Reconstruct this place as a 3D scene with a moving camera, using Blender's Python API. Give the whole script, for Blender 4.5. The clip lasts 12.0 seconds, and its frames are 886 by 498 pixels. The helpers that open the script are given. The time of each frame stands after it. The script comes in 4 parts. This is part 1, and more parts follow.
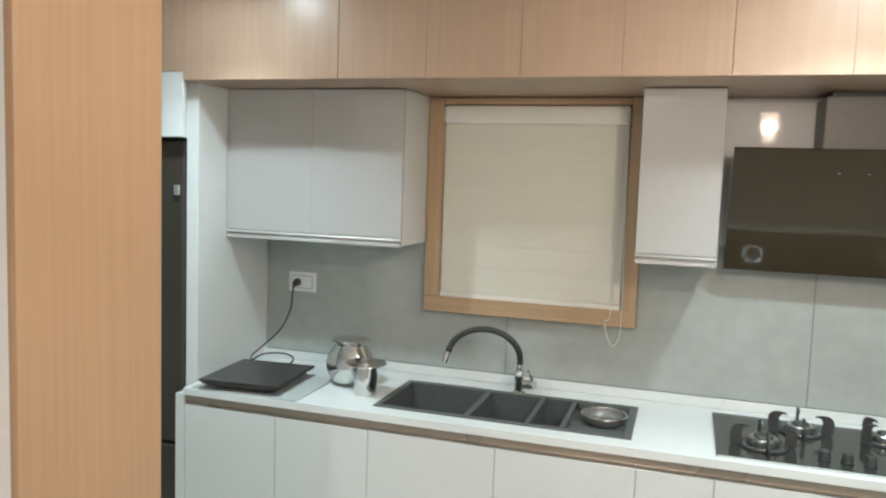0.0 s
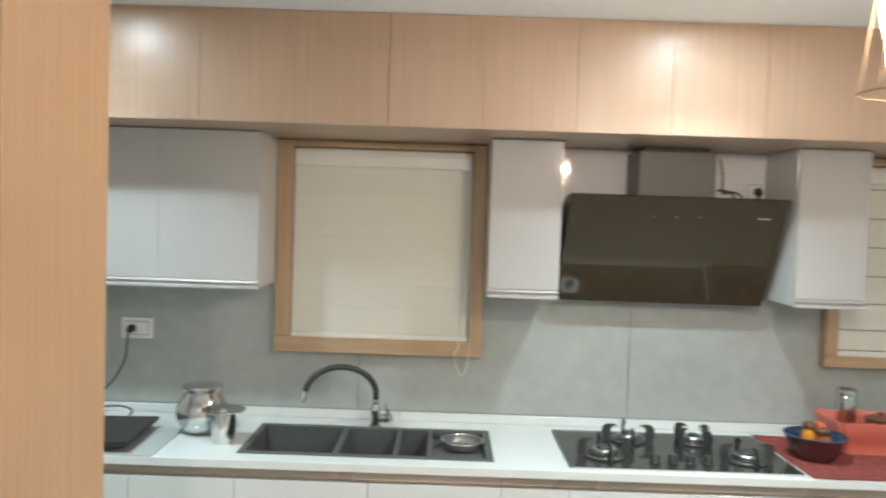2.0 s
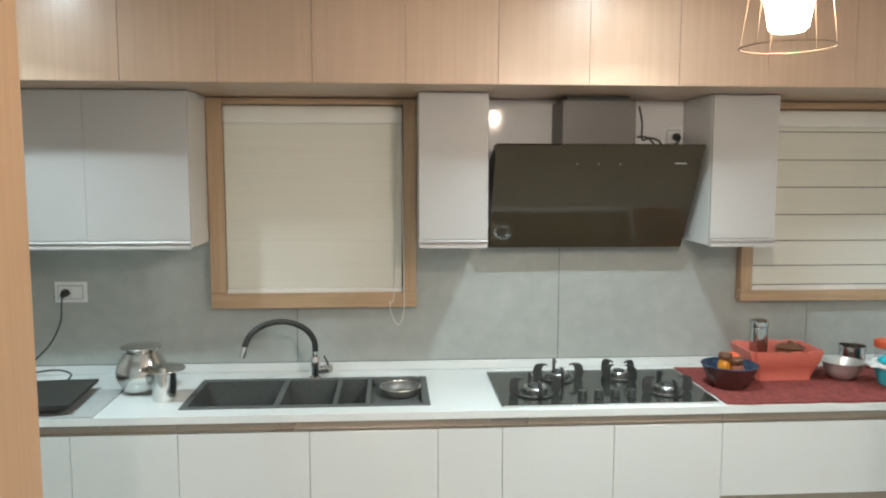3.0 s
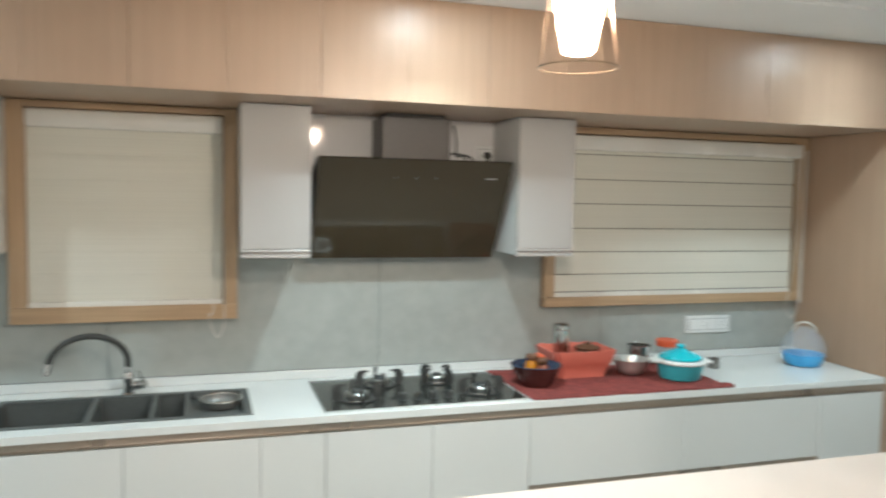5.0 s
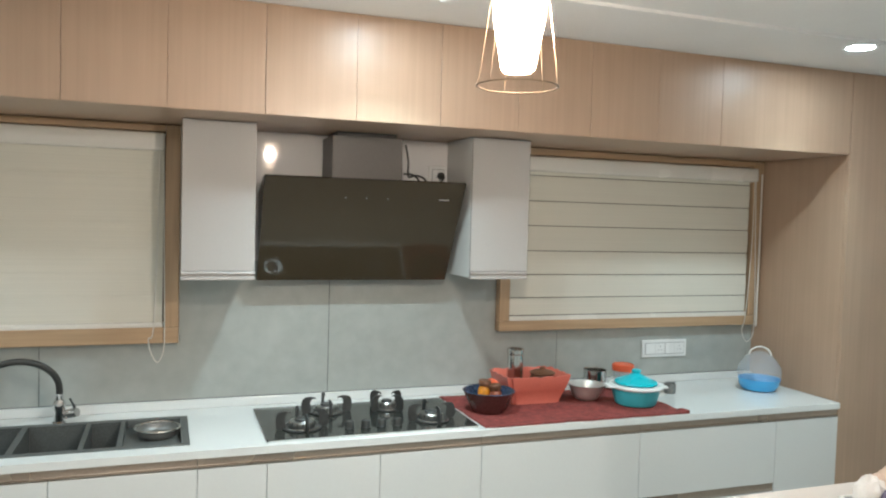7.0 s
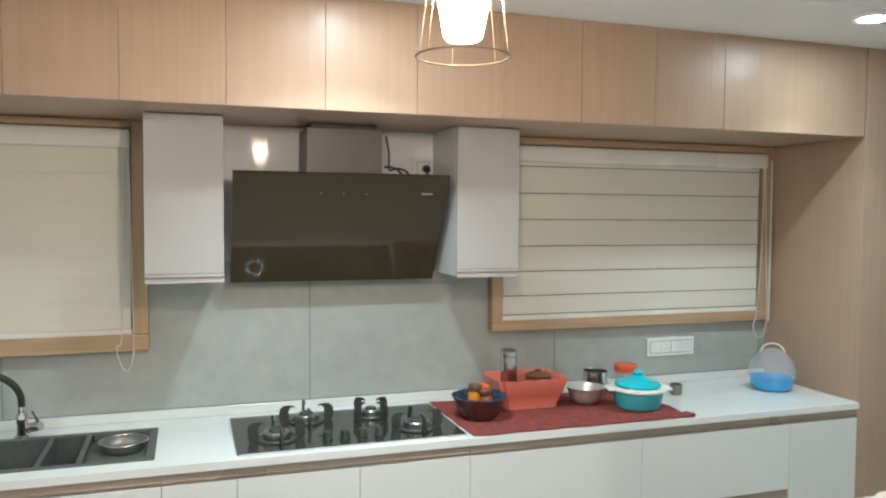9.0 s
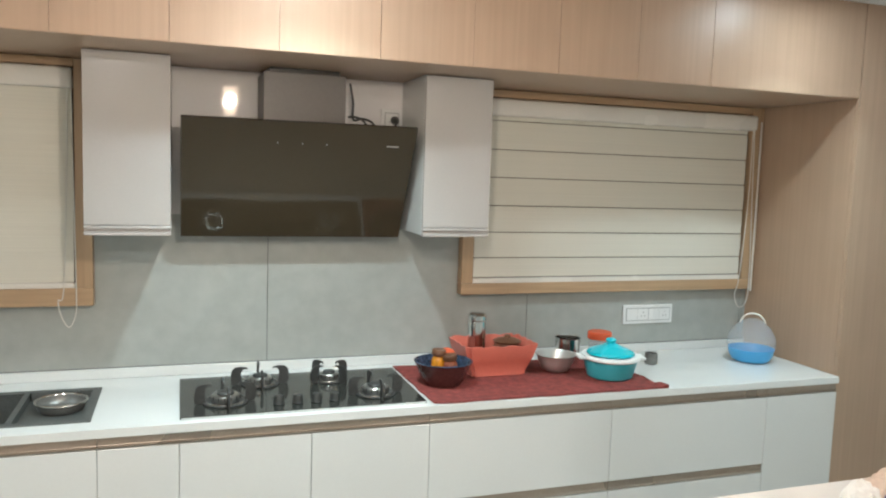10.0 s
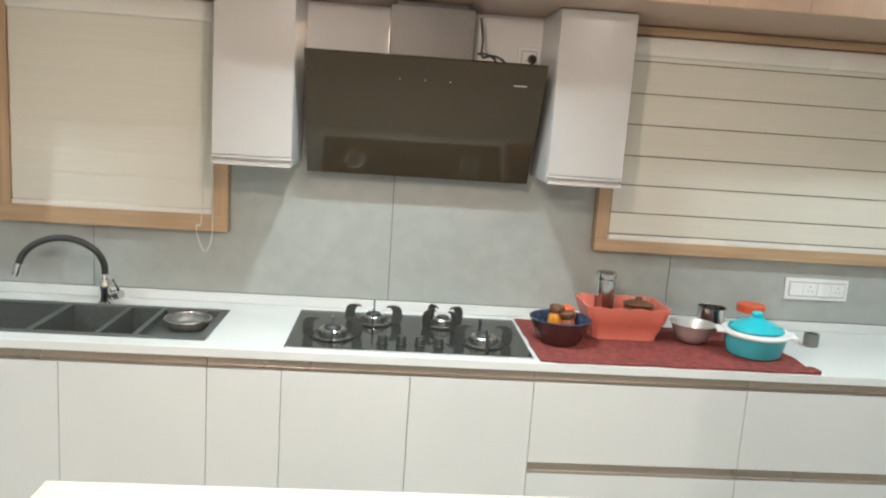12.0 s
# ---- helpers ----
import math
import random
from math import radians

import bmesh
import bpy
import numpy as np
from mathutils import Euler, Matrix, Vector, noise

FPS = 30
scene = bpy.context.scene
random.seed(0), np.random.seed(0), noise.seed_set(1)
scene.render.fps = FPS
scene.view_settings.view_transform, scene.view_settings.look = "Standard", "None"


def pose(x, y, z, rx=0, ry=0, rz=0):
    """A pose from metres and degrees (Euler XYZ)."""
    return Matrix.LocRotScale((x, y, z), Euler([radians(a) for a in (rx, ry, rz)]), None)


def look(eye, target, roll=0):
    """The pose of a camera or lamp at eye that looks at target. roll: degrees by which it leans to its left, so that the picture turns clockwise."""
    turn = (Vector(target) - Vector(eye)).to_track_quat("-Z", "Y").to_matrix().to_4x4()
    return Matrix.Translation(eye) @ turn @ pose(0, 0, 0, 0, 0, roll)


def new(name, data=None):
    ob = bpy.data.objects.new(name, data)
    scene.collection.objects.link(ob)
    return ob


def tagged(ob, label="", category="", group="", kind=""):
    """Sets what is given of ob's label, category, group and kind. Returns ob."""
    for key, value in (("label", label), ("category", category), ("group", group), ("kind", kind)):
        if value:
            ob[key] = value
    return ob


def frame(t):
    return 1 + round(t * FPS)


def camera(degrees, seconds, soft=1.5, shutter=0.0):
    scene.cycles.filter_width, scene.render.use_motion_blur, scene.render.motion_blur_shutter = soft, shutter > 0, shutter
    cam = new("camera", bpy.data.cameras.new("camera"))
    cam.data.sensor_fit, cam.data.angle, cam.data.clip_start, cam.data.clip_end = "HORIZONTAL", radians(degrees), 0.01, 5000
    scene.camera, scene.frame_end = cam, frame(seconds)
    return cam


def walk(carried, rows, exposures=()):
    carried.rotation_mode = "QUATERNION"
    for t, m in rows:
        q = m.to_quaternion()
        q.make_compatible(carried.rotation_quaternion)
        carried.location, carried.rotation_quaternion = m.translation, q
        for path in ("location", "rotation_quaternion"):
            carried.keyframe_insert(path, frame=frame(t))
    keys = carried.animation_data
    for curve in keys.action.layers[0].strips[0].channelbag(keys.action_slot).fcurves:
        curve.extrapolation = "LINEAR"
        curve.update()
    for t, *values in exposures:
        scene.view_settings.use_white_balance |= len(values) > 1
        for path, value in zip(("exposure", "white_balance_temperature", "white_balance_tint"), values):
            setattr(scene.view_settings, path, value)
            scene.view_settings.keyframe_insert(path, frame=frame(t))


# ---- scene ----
import collections

cam = camera(60.2, 12.0, soft=2.1, shutter=0.5)
PATH = [
    (0, (0.067, 0.533, 1.725), (-0.539, 2.43, 1.546), 2.0),
    (0.5, (-0.045, 0.616, 1.74), (-0.632, 2.521, 1.577), 0.7),
    (1, (-0.187, 0.556, 1.748), (-0.418, 2.534, 1.548), 1.0),
    (1.5, (-0.285, 0.458, 1.749), (-0.469, 2.44, 1.561), 1.3),
    (2, (-0.267, 0.365, 1.76), (-0.278, 2.363, 1.678), 1.9),
    (2.5, (-0.232, 0.302, 1.747), (-0.043, 2.286, 1.586), 0.7),
    (2.7, (-0.205, 0.301, 1.778), (-0.073, 2.285, 1.561), 0.1),
    (4.5, (-0.316, 0.18, 1.731), (-0.033, 2.156, 1.601), 0.4),
    (5, (-0.249, 0.19, 1.722), (0.35, 2.093, 1.581), 1.1),
    (5.5, (-0.225, 0.206, 1.721), (0.623, 2.013, 1.605), 0.9),
    (6, (-0.219, 0.195, 1.726), (0.71, 1.963, 1.619), 0.7),
    (6.5, (-0.209, 0.213, 1.714), (0.689, 1.997, 1.615), 0.6),
    (7, (-0.156, 0.251, 1.732), (0.523, 2.13, 1.643), 1.6),
    (7.5, (-0.109, 0.278, 1.723), (0.616, 2.137, 1.591), 0.9),
    (7.7, (-0.082, 0.279, 1.732), (0.763, 2.088, 1.605), 0.9),
    (9.3, (0.086, 0.436, 1.722), (0.695, 2.339, 1.626), 0.4),
    (9.5, (0.121, 0.467, 1.731), (0.744, 2.364, 1.609), 0.9),
    (10, (0.196, 0.523, 1.702), (0.848, 2.403, 1.505), 1.9),
    (10.5, (0.21, 0.55, 1.695), (0.572, 2.51, 1.526), 0.1),
    (11, (0.387, 0.547, 1.687), (0.513, 2.521, 1.393), 1.4),
    (11.4, (0.464, 0.553, 1.682), (0.636, 2.517, 1.347), 2.2),
    (11.5, (0.468, 0.556, 1.67), (0.651, 2.524, 1.361), 2.4),
    (12, (0.522, 0.596, 1.669), (0.666, 2.562, 1.33), 3.9),
]
walk(cam, [(t, look(eye, target, roll)) for t, eye, target, roll in PATH],
     [(t, stops, kelvin, tint) for t, stops, kelvin, tint in ((0, 0.1, 6000, 11), (1.0, 0.17, 6000, 11), (1.7, 0.18, 5990, 11), (2.5, 0.06, 6000, 11), (4.3, 0.04, 5950, 10), (7.7, 0.0, 5910, 10), (9.5, 0.04, 6000, 11), (10.5, 0.17, 6120, 13), (11.0, 0.19, 6220, 15), (12.0, 0.27, 6200, 14))])

# ---- world and light ----
world = bpy.data.worlds.new("night")
scene.world = world
world.use_nodes = True
world.node_tree.nodes["Background"].inputs[0].default_value = (0.02, 0.03, 0.05, 1)
world.node_tree.nodes["Background"].inputs[1].default_value = 0.3

CEIL = 2.465          # kitchen ceiling
STRIP = 2.575         # front edge of the lowered ceiling strip
WALL = 3.652          # face of the plastered back wall
TILE = 3.645          # face of the splashback tiles
LOFT = 3.045          # front of the loft cabinets
TOP = 0.88            # worktop height
BAR = 1.0             # bar counter height
LINTEL = 2.44         # underside of the unseen wall above the opening
COOL, WARM = (0.79, 1.0, 0.97), (1.0, 0.89, 0.76)


def lamp(name, x, y, z, watts, size, colour, spread):
    data = bpy.data.lights.new(name, "AREA")
    data.shape, data.size, data.energy, data.color, data.spread = "DISK", size, watts, colour, radians(spread)
    ob = new(name, data)
    ob.matrix_world = pose(x, y, z)
    return ob


KITCHEN_LIGHTS = [(-1.5, 2.63, 7.7), (0.58, 2.67, 8.9), (2.5, 2.65, 5.6)]
DINING_LIGHTS = [(-0.35, -0.95, 50), (2.3, -0.9, 42)]
for x, y, watts in KITCHEN_LIGHTS:
    lamp("downlight_lamp", x, y, CEIL - 0.022, watts, 0.1, COOL, 106)
for x, y, watts in DINING_LIGHTS:
    lamp("dining_lamp", x, y, 2.58, watts, 0.1, WARM, 180)


# ---- materials ----
def material(name, colour, rough=0.5, metal=0.0, grain=None, amount=0.1, stain=0.06, bump=0.0, spec=0.5, coat=0.0, glass=0.0, glow=0.0, alpha=1.0):
    """A surface with fine grain (scale per axis), broad staining and a little relief."""
    m = bpy.data.materials.new(name)
    m.use_nodes = True
    t = m.node_tree
    b = t.nodes["Principled BSDF"]
    b.inputs["Roughness"].default_value, b.inputs["Metallic"].default_value = rough, metal
    b.inputs["Specular IOR Level"].default_value = spec
    b.inputs["Coat Weight"].default_value, b.inputs["Coat Roughness"].default_value = coat, 0.08
    b.inputs["Transmission Weight"].default_value = glass
    b.inputs["Alpha"].default_value = alpha
    if glow:
        b.inputs["Emission Color"].default_value, b.inputs["Emission Strength"].default_value = (*colour, 1), glow
    place = t.nodes.new("ShaderNodeNewGeometry")
    fine, broad = t.nodes.new("ShaderNodeTexNoise"), t.nodes.new("ShaderNodeTexNoise")
    stretch = t.nodes.new("ShaderNodeMapping")
    stretch.inputs["Scale"].default_value = grain or (90, 90, 90)
    t.links.new(place.outputs["Position"], stretch.inputs[0])
    t.links.new(stretch.outputs[0], fine.inputs["Vector"])
    t.links.new(place.outputs["Position"], broad.inputs["Vector"])
    fine.inputs["Scale"].default_value, broad.inputs["Scale"].default_value = 1.0, 2.3
    fine.inputs["Detail"].default_value, broad.inputs["Detail"].default_value = 5, 3
    low, high = [max(0, c * (1 - amount)) for c in colour], [min(1, c * (1 + amount)) for c in colour]
    mix = t.nodes.new("ShaderNodeMix")
    mix.data_type = "RGBA"
    ramp = t.nodes.new("ShaderNodeMapRange")
    ramp.inputs[1].default_value, ramp.inputs[2].default_value = 0.3, 0.7
    t.links.new(fine.outputs[0], ramp.inputs[0])
    t.links.new(ramp.outputs[0], mix.inputs[0])
    mix.inputs[6].default_value, mix.inputs[7].default_value = (*low, 1), (*high, 1)
    tone = t.nodes.new("ShaderNodeHueSaturation")
    wide = t.nodes.new("ShaderNodeMapRange")
    wide.inputs[1].default_value, wide.inputs[2].default_value = 0.3, 0.7
    wide.inputs[3].default_value, wide.inputs[4].default_value = 1 - stain, 1 + stain
    t.links.new(broad.outputs[0], wide.inputs[0])
    t.links.new(wide.outputs[0], tone.inputs["Value"])
    t.links.new(mix.outputs[2], tone.inputs["Color"])
    t.links.new(tone.outputs[0], b.inputs["Base Color"])
    worn = t.nodes.new("ShaderNodeMapRange")
    worn.inputs[1].default_value, worn.inputs[2].default_value = 0.3, 0.7
    worn.inputs[3].default_value, worn.inputs[4].default_value = max(0.01, rough * 0.85), min(1, rough * 1.15)
    t.links.new(broad.outputs[0], worn.inputs[0])
    t.links.new(worn.outputs[0], b.inputs["Roughness"])
    if bump:
        relief = t.nodes.new("ShaderNodeBump")
        relief.inputs["Strength"].default_value, relief.inputs["Distance"].default_value = bump, 0.002
        t.links.new(fine.outputs[0], relief.inputs["Height"])
        t.links.new(relief.outputs[0], b.inputs["Normal"])
    return m


WOOD = material("wood_laminate", (0.48, 0.315, 0.19), 0.48, grain=(95, 95, 1.8), amount=0.05, stain=0.05, bump=0.03, spec=0.4)
LOFT_WOOD = material("matt_oak_laminate", (0.425, 0.295, 0.205), 0.36, grain=(75, 75, 1.6), amount=0.045, stain=0.05, bump=0.03, spec=0.5)
FRAME_WOOD = material("frame_wood_upright", (0.47, 0.32, 0.19), 0.42, grain=(60, 60, 2.5), amount=0.12, bump=0.06)
RAIL_WOOD = material("frame_wood_level", (0.47, 0.32, 0.19), 0.42, grain=(2.5, 60, 60), amount=0.12, bump=0.06)
WHITE = material("white_gloss_laminate", (0.68, 0.69, 0.675), 0.16, amount=0.01, stain=0.015)
GREIGE = material("pale_grey_gloss_laminate", (0.46, 0.443, 0.425), 0.17, amount=0.012, stain=0.02, spec=0.16)
PLASTER = material("painted_plaster", (0.8, 0.78, 0.755), 0.75, amount=0.015, stain=0.02, bump=0.015)
CEILING = material("ceiling_paint", (0.8, 0.8, 0.79), 0.8, amount=0.02, stain=0.02)
TILES = material("grey_cement_tile", (0.4, 0.42, 0.395), 0.42, grain=(16, 16, 16), amount=0.06, stain=0.045, bump=0.03)
GROUT = material("dark_grout", (0.12, 0.125, 0.12), 0.85, amount=0.05)
PANEL_GLOSS = material("high_gloss_white", (0.8, 0.79, 0.785), 0.04, amount=0.01, stain=0.01)
QUARTZ = material("white_quartz", (0.72, 0.735, 0.72), 0.15, grain=(160, 160, 160), amount=0.02, stain=0.015)
BAR_STONE = material("cream_quartz", (0.76, 0.705, 0.66), 0.2, grain=(160, 160, 160), amount=0.02, stain=0.015)
# Floor out of view; its paleness is set for the light it bounces.
FLOOR = material("unseen_floor", (0.5, 0.48, 0.44), 0.2, grain=(4, 4, 4), amount=0.05, stain=0.05)
BRONZE = material("bronze_profile", (0.36, 0.305, 0.25), 0.3, metal=0.5, amount=0.05)
ALU = material("pale_profile", (0.5, 0.47, 0.45), 0.5, metal=0.3, amount=0.03)
STEEL = material("polished_steel", (0.66, 0.66, 0.64), 0.13, metal=1.0, amount=0.03)
DARK_STEEL = material("dull_steel_mesh", (0.22, 0.22, 0.21), 0.4, metal=0.5, grain=(500, 500, 500), amount=0.3)
SATIN = material("satin_steel", (0.62, 0.62, 0.6), 0.3, metal=0.6, amount=0.03)
BRUSHED = material("brushed_steel", (0.72, 0.73, 0.71), 0.27, metal=1.0, grain=(160, 160, 4), amount=0.1, bump=0.04)
CAP = material("satin_steel_cap", (0.82, 0.81, 0.78), 0.2, metal=1.0, grain=(160, 160, 4), amount=0.08)
CHROME = material("chrome", (0.75, 0.75, 0.75), 0.06, metal=1.0, amount=0.01)
# Lens haze is put into the raised blacks of hob, hood, metal, composite, rubber.
HOB_GLASS = material("used_black_hob_glass", (0.034, 0.035, 0.031), 0.08, grain=(60, 60, 60), amount=0.15, stain=0.1)
FRIDGE = material("black_fridge_finish", (0.045, 0.038, 0.031), 0.22, amount=0.04)
BURNER = material("used_burner_steel", (0.48, 0.48, 0.46), 0.33, metal=1.0, amount=0.08)
BLACK_SATIN = material("worn_black_glass", (0.03, 0.03, 0.029), 0.3, amount=0.1)
# Smoked brown glass, its colour lightened further for lamp glare.
HOOD_GLASS = material("hazed_smoked_glass", (0.055, 0.043, 0.027), 0.06, amount=0.02, spec=0.32)
BLACK_METAL = material("black_painted_metal", (0.062, 0.06, 0.055), 0.38, amount=0.05)
DUCT = material("grey_duct_metal", (0.15, 0.138, 0.128), 0.45, metal=0.0, amount=0.04)
GRANITE = material("dark_grey_composite", (0.088, 0.094, 0.09), 0.5, grain=(300, 300, 300), amount=0.3, bump=0.1)
IRON = material("cast_iron", (0.045, 0.045, 0.043), 0.5, amount=0.15, bump=0.1)
RUBBER = material("black_rubber", (0.034, 0.036, 0.034), 0.45, amount=0.05)
FABRIC = material("cream_blind_fabric", (0.70, 0.67, 0.58), 0.85, grain=(1.2, 1.2, 260), amount=0.035, stain=0.02, bump=0.1)
FABRIC_GAP = material("sheer_dark_band", (0.22, 0.195, 0.155), 0.9, amount=0.1)
CREAM_PLASTIC = material("cream_plastic", (0.76, 0.73, 0.67), 0.25, amount=0.01)
# Gap shade between the white modules is put into this grey.
PLATE_INNER = material("module_gap_grey", (0.45, 0.46, 0.46), 0.35, amount=0.01)
WHITE_PLASTIC = material("white_plastic", (0.82, 0.83, 0.82), 0.3, amount=0.01)
GREY_PLASTIC = material("grey_marking", (0.3, 0.31, 0.31), 0.5, amount=0.02)
RED_CLOTH = material("red_woven_cloth", (0.22, 0.045, 0.038), 0.9, grain=(48, 48, 48), amount=0.3, stain=0.2, bump=0.5)
GREY_MAT = material("grey_board", (0.42, 0.43, 0.42), 0.5, amount=0.05)
CORAL = material("coral_plastic", (0.72, 0.2, 0.145), 0.42, amount=0.03)
TEAL = material("teal_plastic", (0.06, 0.44, 0.52), 0.3, amount=0.02)
CYAN = material("cyan_plastic", (0.02, 0.5, 0.6), 0.25, amount=0.02)
BLUE = material("sky_blue_plastic", (0.08, 0.4, 0.78), 0.3, amount=0.02)
CLEAR = material("clear_frosted_plastic", (0.78, 0.84, 0.9), 0.12, amount=0.01, alpha=0.11)
NAVY = material("navy_patterned_glaze", (0.03, 0.05, 0.09), 0.18, grain=(70, 70, 70), amount=0.7, stain=0.2)
PLUM = material("dark_plum_glaze", (0.075, 0.028, 0.026), 0.25, amount=0.2)
RUST = material("rust_red_jar", (0.3, 0.09, 0.045), 0.2, amount=0.15)
AMBER = material("amber_jar", (0.62, 0.24, 0.02), 0.25, amount=0.1)
BROWN = material("brown_lid", (0.14, 0.06, 0.03), 0.4, amount=0.1)
ORANGE = material("orange_lid", (0.75, 0.13, 0.05), 0.4, amount=0.03)
PANE = material("window_glass", (0.9, 0.95, 0.95), 0.02, glass=1.0, amount=0.0, stain=0.0)
BANANA = material("banana_skin", (0.7, 0.58, 0.34), 0.5, grain=(40, 40, 40), amount=0.12)
TISSUE = material("white_tissue", (0.75, 0.74, 0.72), 0.9, amount=0.03, bump=0.2)
PURPLE = material("grey_purple_cloth", (0.13, 0.12, 0.18), 0.9, amount=0.15, bump=0.3)
BEIGE = material("beige_paper_bag", (0.6, 0.48, 0.4), 0.75, amount=0.1, bump=0.2)
YELLOW = material("yellow_packet", (0.72, 0.52, 0.06), 0.2, amount=0.15)
AMBER_GLASS = material("amber_glass", (0.5, 0.24, 0.06), 0.08, amount=0.05, alpha=0.55)
GOLD = material("brown_gold_tin", (0.3, 0.19, 0.1), 0.35, metal=0.3, amount=0.1)
CORD = material("off_white_cord", (0.7, 0.68, 0.62), 0.6, amount=0.02)
WIRE = material("brass_wire", (0.3, 0.22, 0.15), 0.3, metal=0.9, amount=0.03)
BULB = material("glowing_bulb", (1.0, 0.83, 0.64), 0.4, amount=0.0, stain=0.0, glow=1480)
SHADE = material("lit_frosted_shade", (1.0, 0.82, 0.62), 0.4, amount=0.0, stain=0.0, glow=14, alpha=0.4)
LED = material("led_diffuser", (0.88, 1.0, 1.0), 0.5, amount=0.0, stain=0.0, glow=210)
WARM_LED = material("warm_led_diffuser", (1.0, 0.86, 0.7), 0.5, amount=0.0, stain=0.0, glow=22)
OUTSIDE = material("night_backdrop", (0.01, 0.012, 0.016), 0.9)


# ---- building helpers ----
def box(bm, x0, x1, y0, y1, z0, z1, bevel=0.0, segments=2):
    r = bmesh.ops.create_cube(bm, size=1.0)
    for v in r["verts"]:
        v.co = Vector(((x0 + x1) / 2 + v.co.x * (x1 - x0), (y0 + y1) / 2 + v.co.y * (y1 - y0), (z0 + z1) / 2 + v.co.z * (z1 - z0)))
    if bevel:
        edges = list({e for v in r["verts"] for e in v.link_edges})
        bmesh.ops.bevel(bm, geom=edges, offset=bevel, segments=segments, affect="EDGES", profile=0.5)
    return bm


def boxed(*a, **k):
    return box(bmesh.new(), *a, **k)


def lathe(profile, x=0.0, y=0.0, z=0.0, n=40, bm=None, sx=1.0, sy=1.0):
    """Turns (radius, height) pairs round the upright axis."""
    bm = bm or bmesh.new()
    rings = []
    for r, h in profile:
        if r < 1e-5:
            rings.append([bm.verts.new((x, y, z + h))])
        else:
            rings.append([bm.verts.new((x + sx * r * math.cos(2 * math.pi * i / n), y + sy * r * math.sin(2 * math.pi * i / n), z + h)) for i in range(n)])
    for a, b in zip(rings, rings[1:]):
        for i in range(n):
            j = (i + 1) % n
            if len(a) == 1 and len(b) > 1:
                bm.faces.new((a[0], b[i], b[j]))
            elif len(b) == 1 and len(a) > 1:
                bm.faces.new((a[i], b[0], a[j]))
            elif len(a) > 1:
                bm.faces.new((a[i], b[i], b[j], a[j]))
    return bm


def tube(points, radius, n=10, bm=None, closed=False):
    """A round rod along points."""
    bm = bm or bmesh.new()
    pts = [Vector(p) for p in points]
    rings, side = [], None
    for i, p in enumerate(pts):
        if closed:
            d = (pts[(i + 1) % len(pts)] - pts[i - 1]).normalized()
        else:
            d = (pts[min(i + 1, len(pts) - 1)] - pts[max(i - 1, 0)]).normalized()
        side = (side - d * side.dot(d)).normalized() if side else d.orthogonal().normalized()
        up = d.cross(side)
        r = radius[i] if isinstance(radius, (list, tuple)) else radius
        rings.append([bm.verts.new(p + r * (math.cos(2 * math.pi * k / n) * side + math.sin(2 * math.pi * k / n) * up)) for k in range(n)])
    pairs = list(zip(rings, rings[1:])) + ([(rings[-1], rings[0])] if closed else [])
    for a, b in pairs:
        for k in range(n):
            bm.faces.new((a[k], a[(k + 1) % n], b[(k + 1) % n], b[k]))
    if not closed:
        bm.faces.new(rings[0][::-1]), bm.faces.new(rings[-1])
    return bm


def smooth_line(points, steps=8):
    """A Catmull-Rom line through points."""
    p = [Vector(q) for q in points]
    p = [2 * p[0] - p[1], *p, 2 * p[-1] - p[-2]]
    out = []
    for i in range(1, len(p) - 2):
        for s in range(steps):
            t = s / steps
            out.append(0.5 * (2 * p[i] + (p[i + 1] - p[i - 1]) * t + (2 * p[i - 1] - 5 * p[i] + 4 * p[i + 1] - p[i + 2]) * t * t + (3 * p[i] - p[i - 1] - 3 * p[i + 1] + p[i + 2]) * t ** 3))
    return out + [p[-2]]


def prism(outline, axis, a, b, bm=None):
    """An outline in two axes pushed from a to b along the third ('x', 'y' or 'z')."""
    bm = bm or bmesh.new()
    put = {"x": lambda u, v, w: (w, u, v), "y": lambda u, v, w: (u, w, v), "z": lambda u, v, w: (u, v, w)}[axis]
    ends = [[bm.verts.new(put(u, v, w)) for u, v in outline] for w in (a, b)]
    bm.faces.new(ends[0]), bm.faces.new(ends[1][::-1])
    n = len(outline)
    for i in range(n):
        j = (i + 1) % n
        bm.faces.new((ends[0][j], ends[0][i], ends[1][i], ends[1][j]))
    return bm


def keep_flat(data):
    """Mark the edge between a broad face and its narrow bevel as sharp, so that broad faces shade flat."""
    sharp = data.attributes.get("sharp_edge") or data.attributes.new("sharp_edge", "BOOLEAN", "EDGE")
    sides = collections.defaultdict(list)
    for face in data.polygons:
        for e in face.edge_keys:
            sides[e].append((face.area, face.normal.copy()))
    for i, edge in enumerate(data.edges):
        pair = sides[edge.key]
        if len(pair) == 2 and pair[0][1].dot(pair[1][1]) < 0.99 and max(pair[0][0], pair[1][0]) > 12 * min(pair[0][0], pair[1][0]):
            sharp.data[i].value = True


def mesh_object(name, bm, mat, smooth=True):
    bmesh.ops.recalc_face_normals(bm, faces=bm.faces)
    data = bpy.data.meshes.new(name)
    bm.to_mesh(data)
    bm.free()
    data.materials.append(mat)
    if smooth:
        data.set_sharp_from_angle(angle=radians(35))
        keep_flat(data)
    return new(name, data)


def thing(name, x, y, z, label, category, group="", kind=""):
    ob = new(name)
    ob.empty_display_size = 0.05
    ob.location = (x, y, z)
    return tagged(ob, label, category, group, kind)


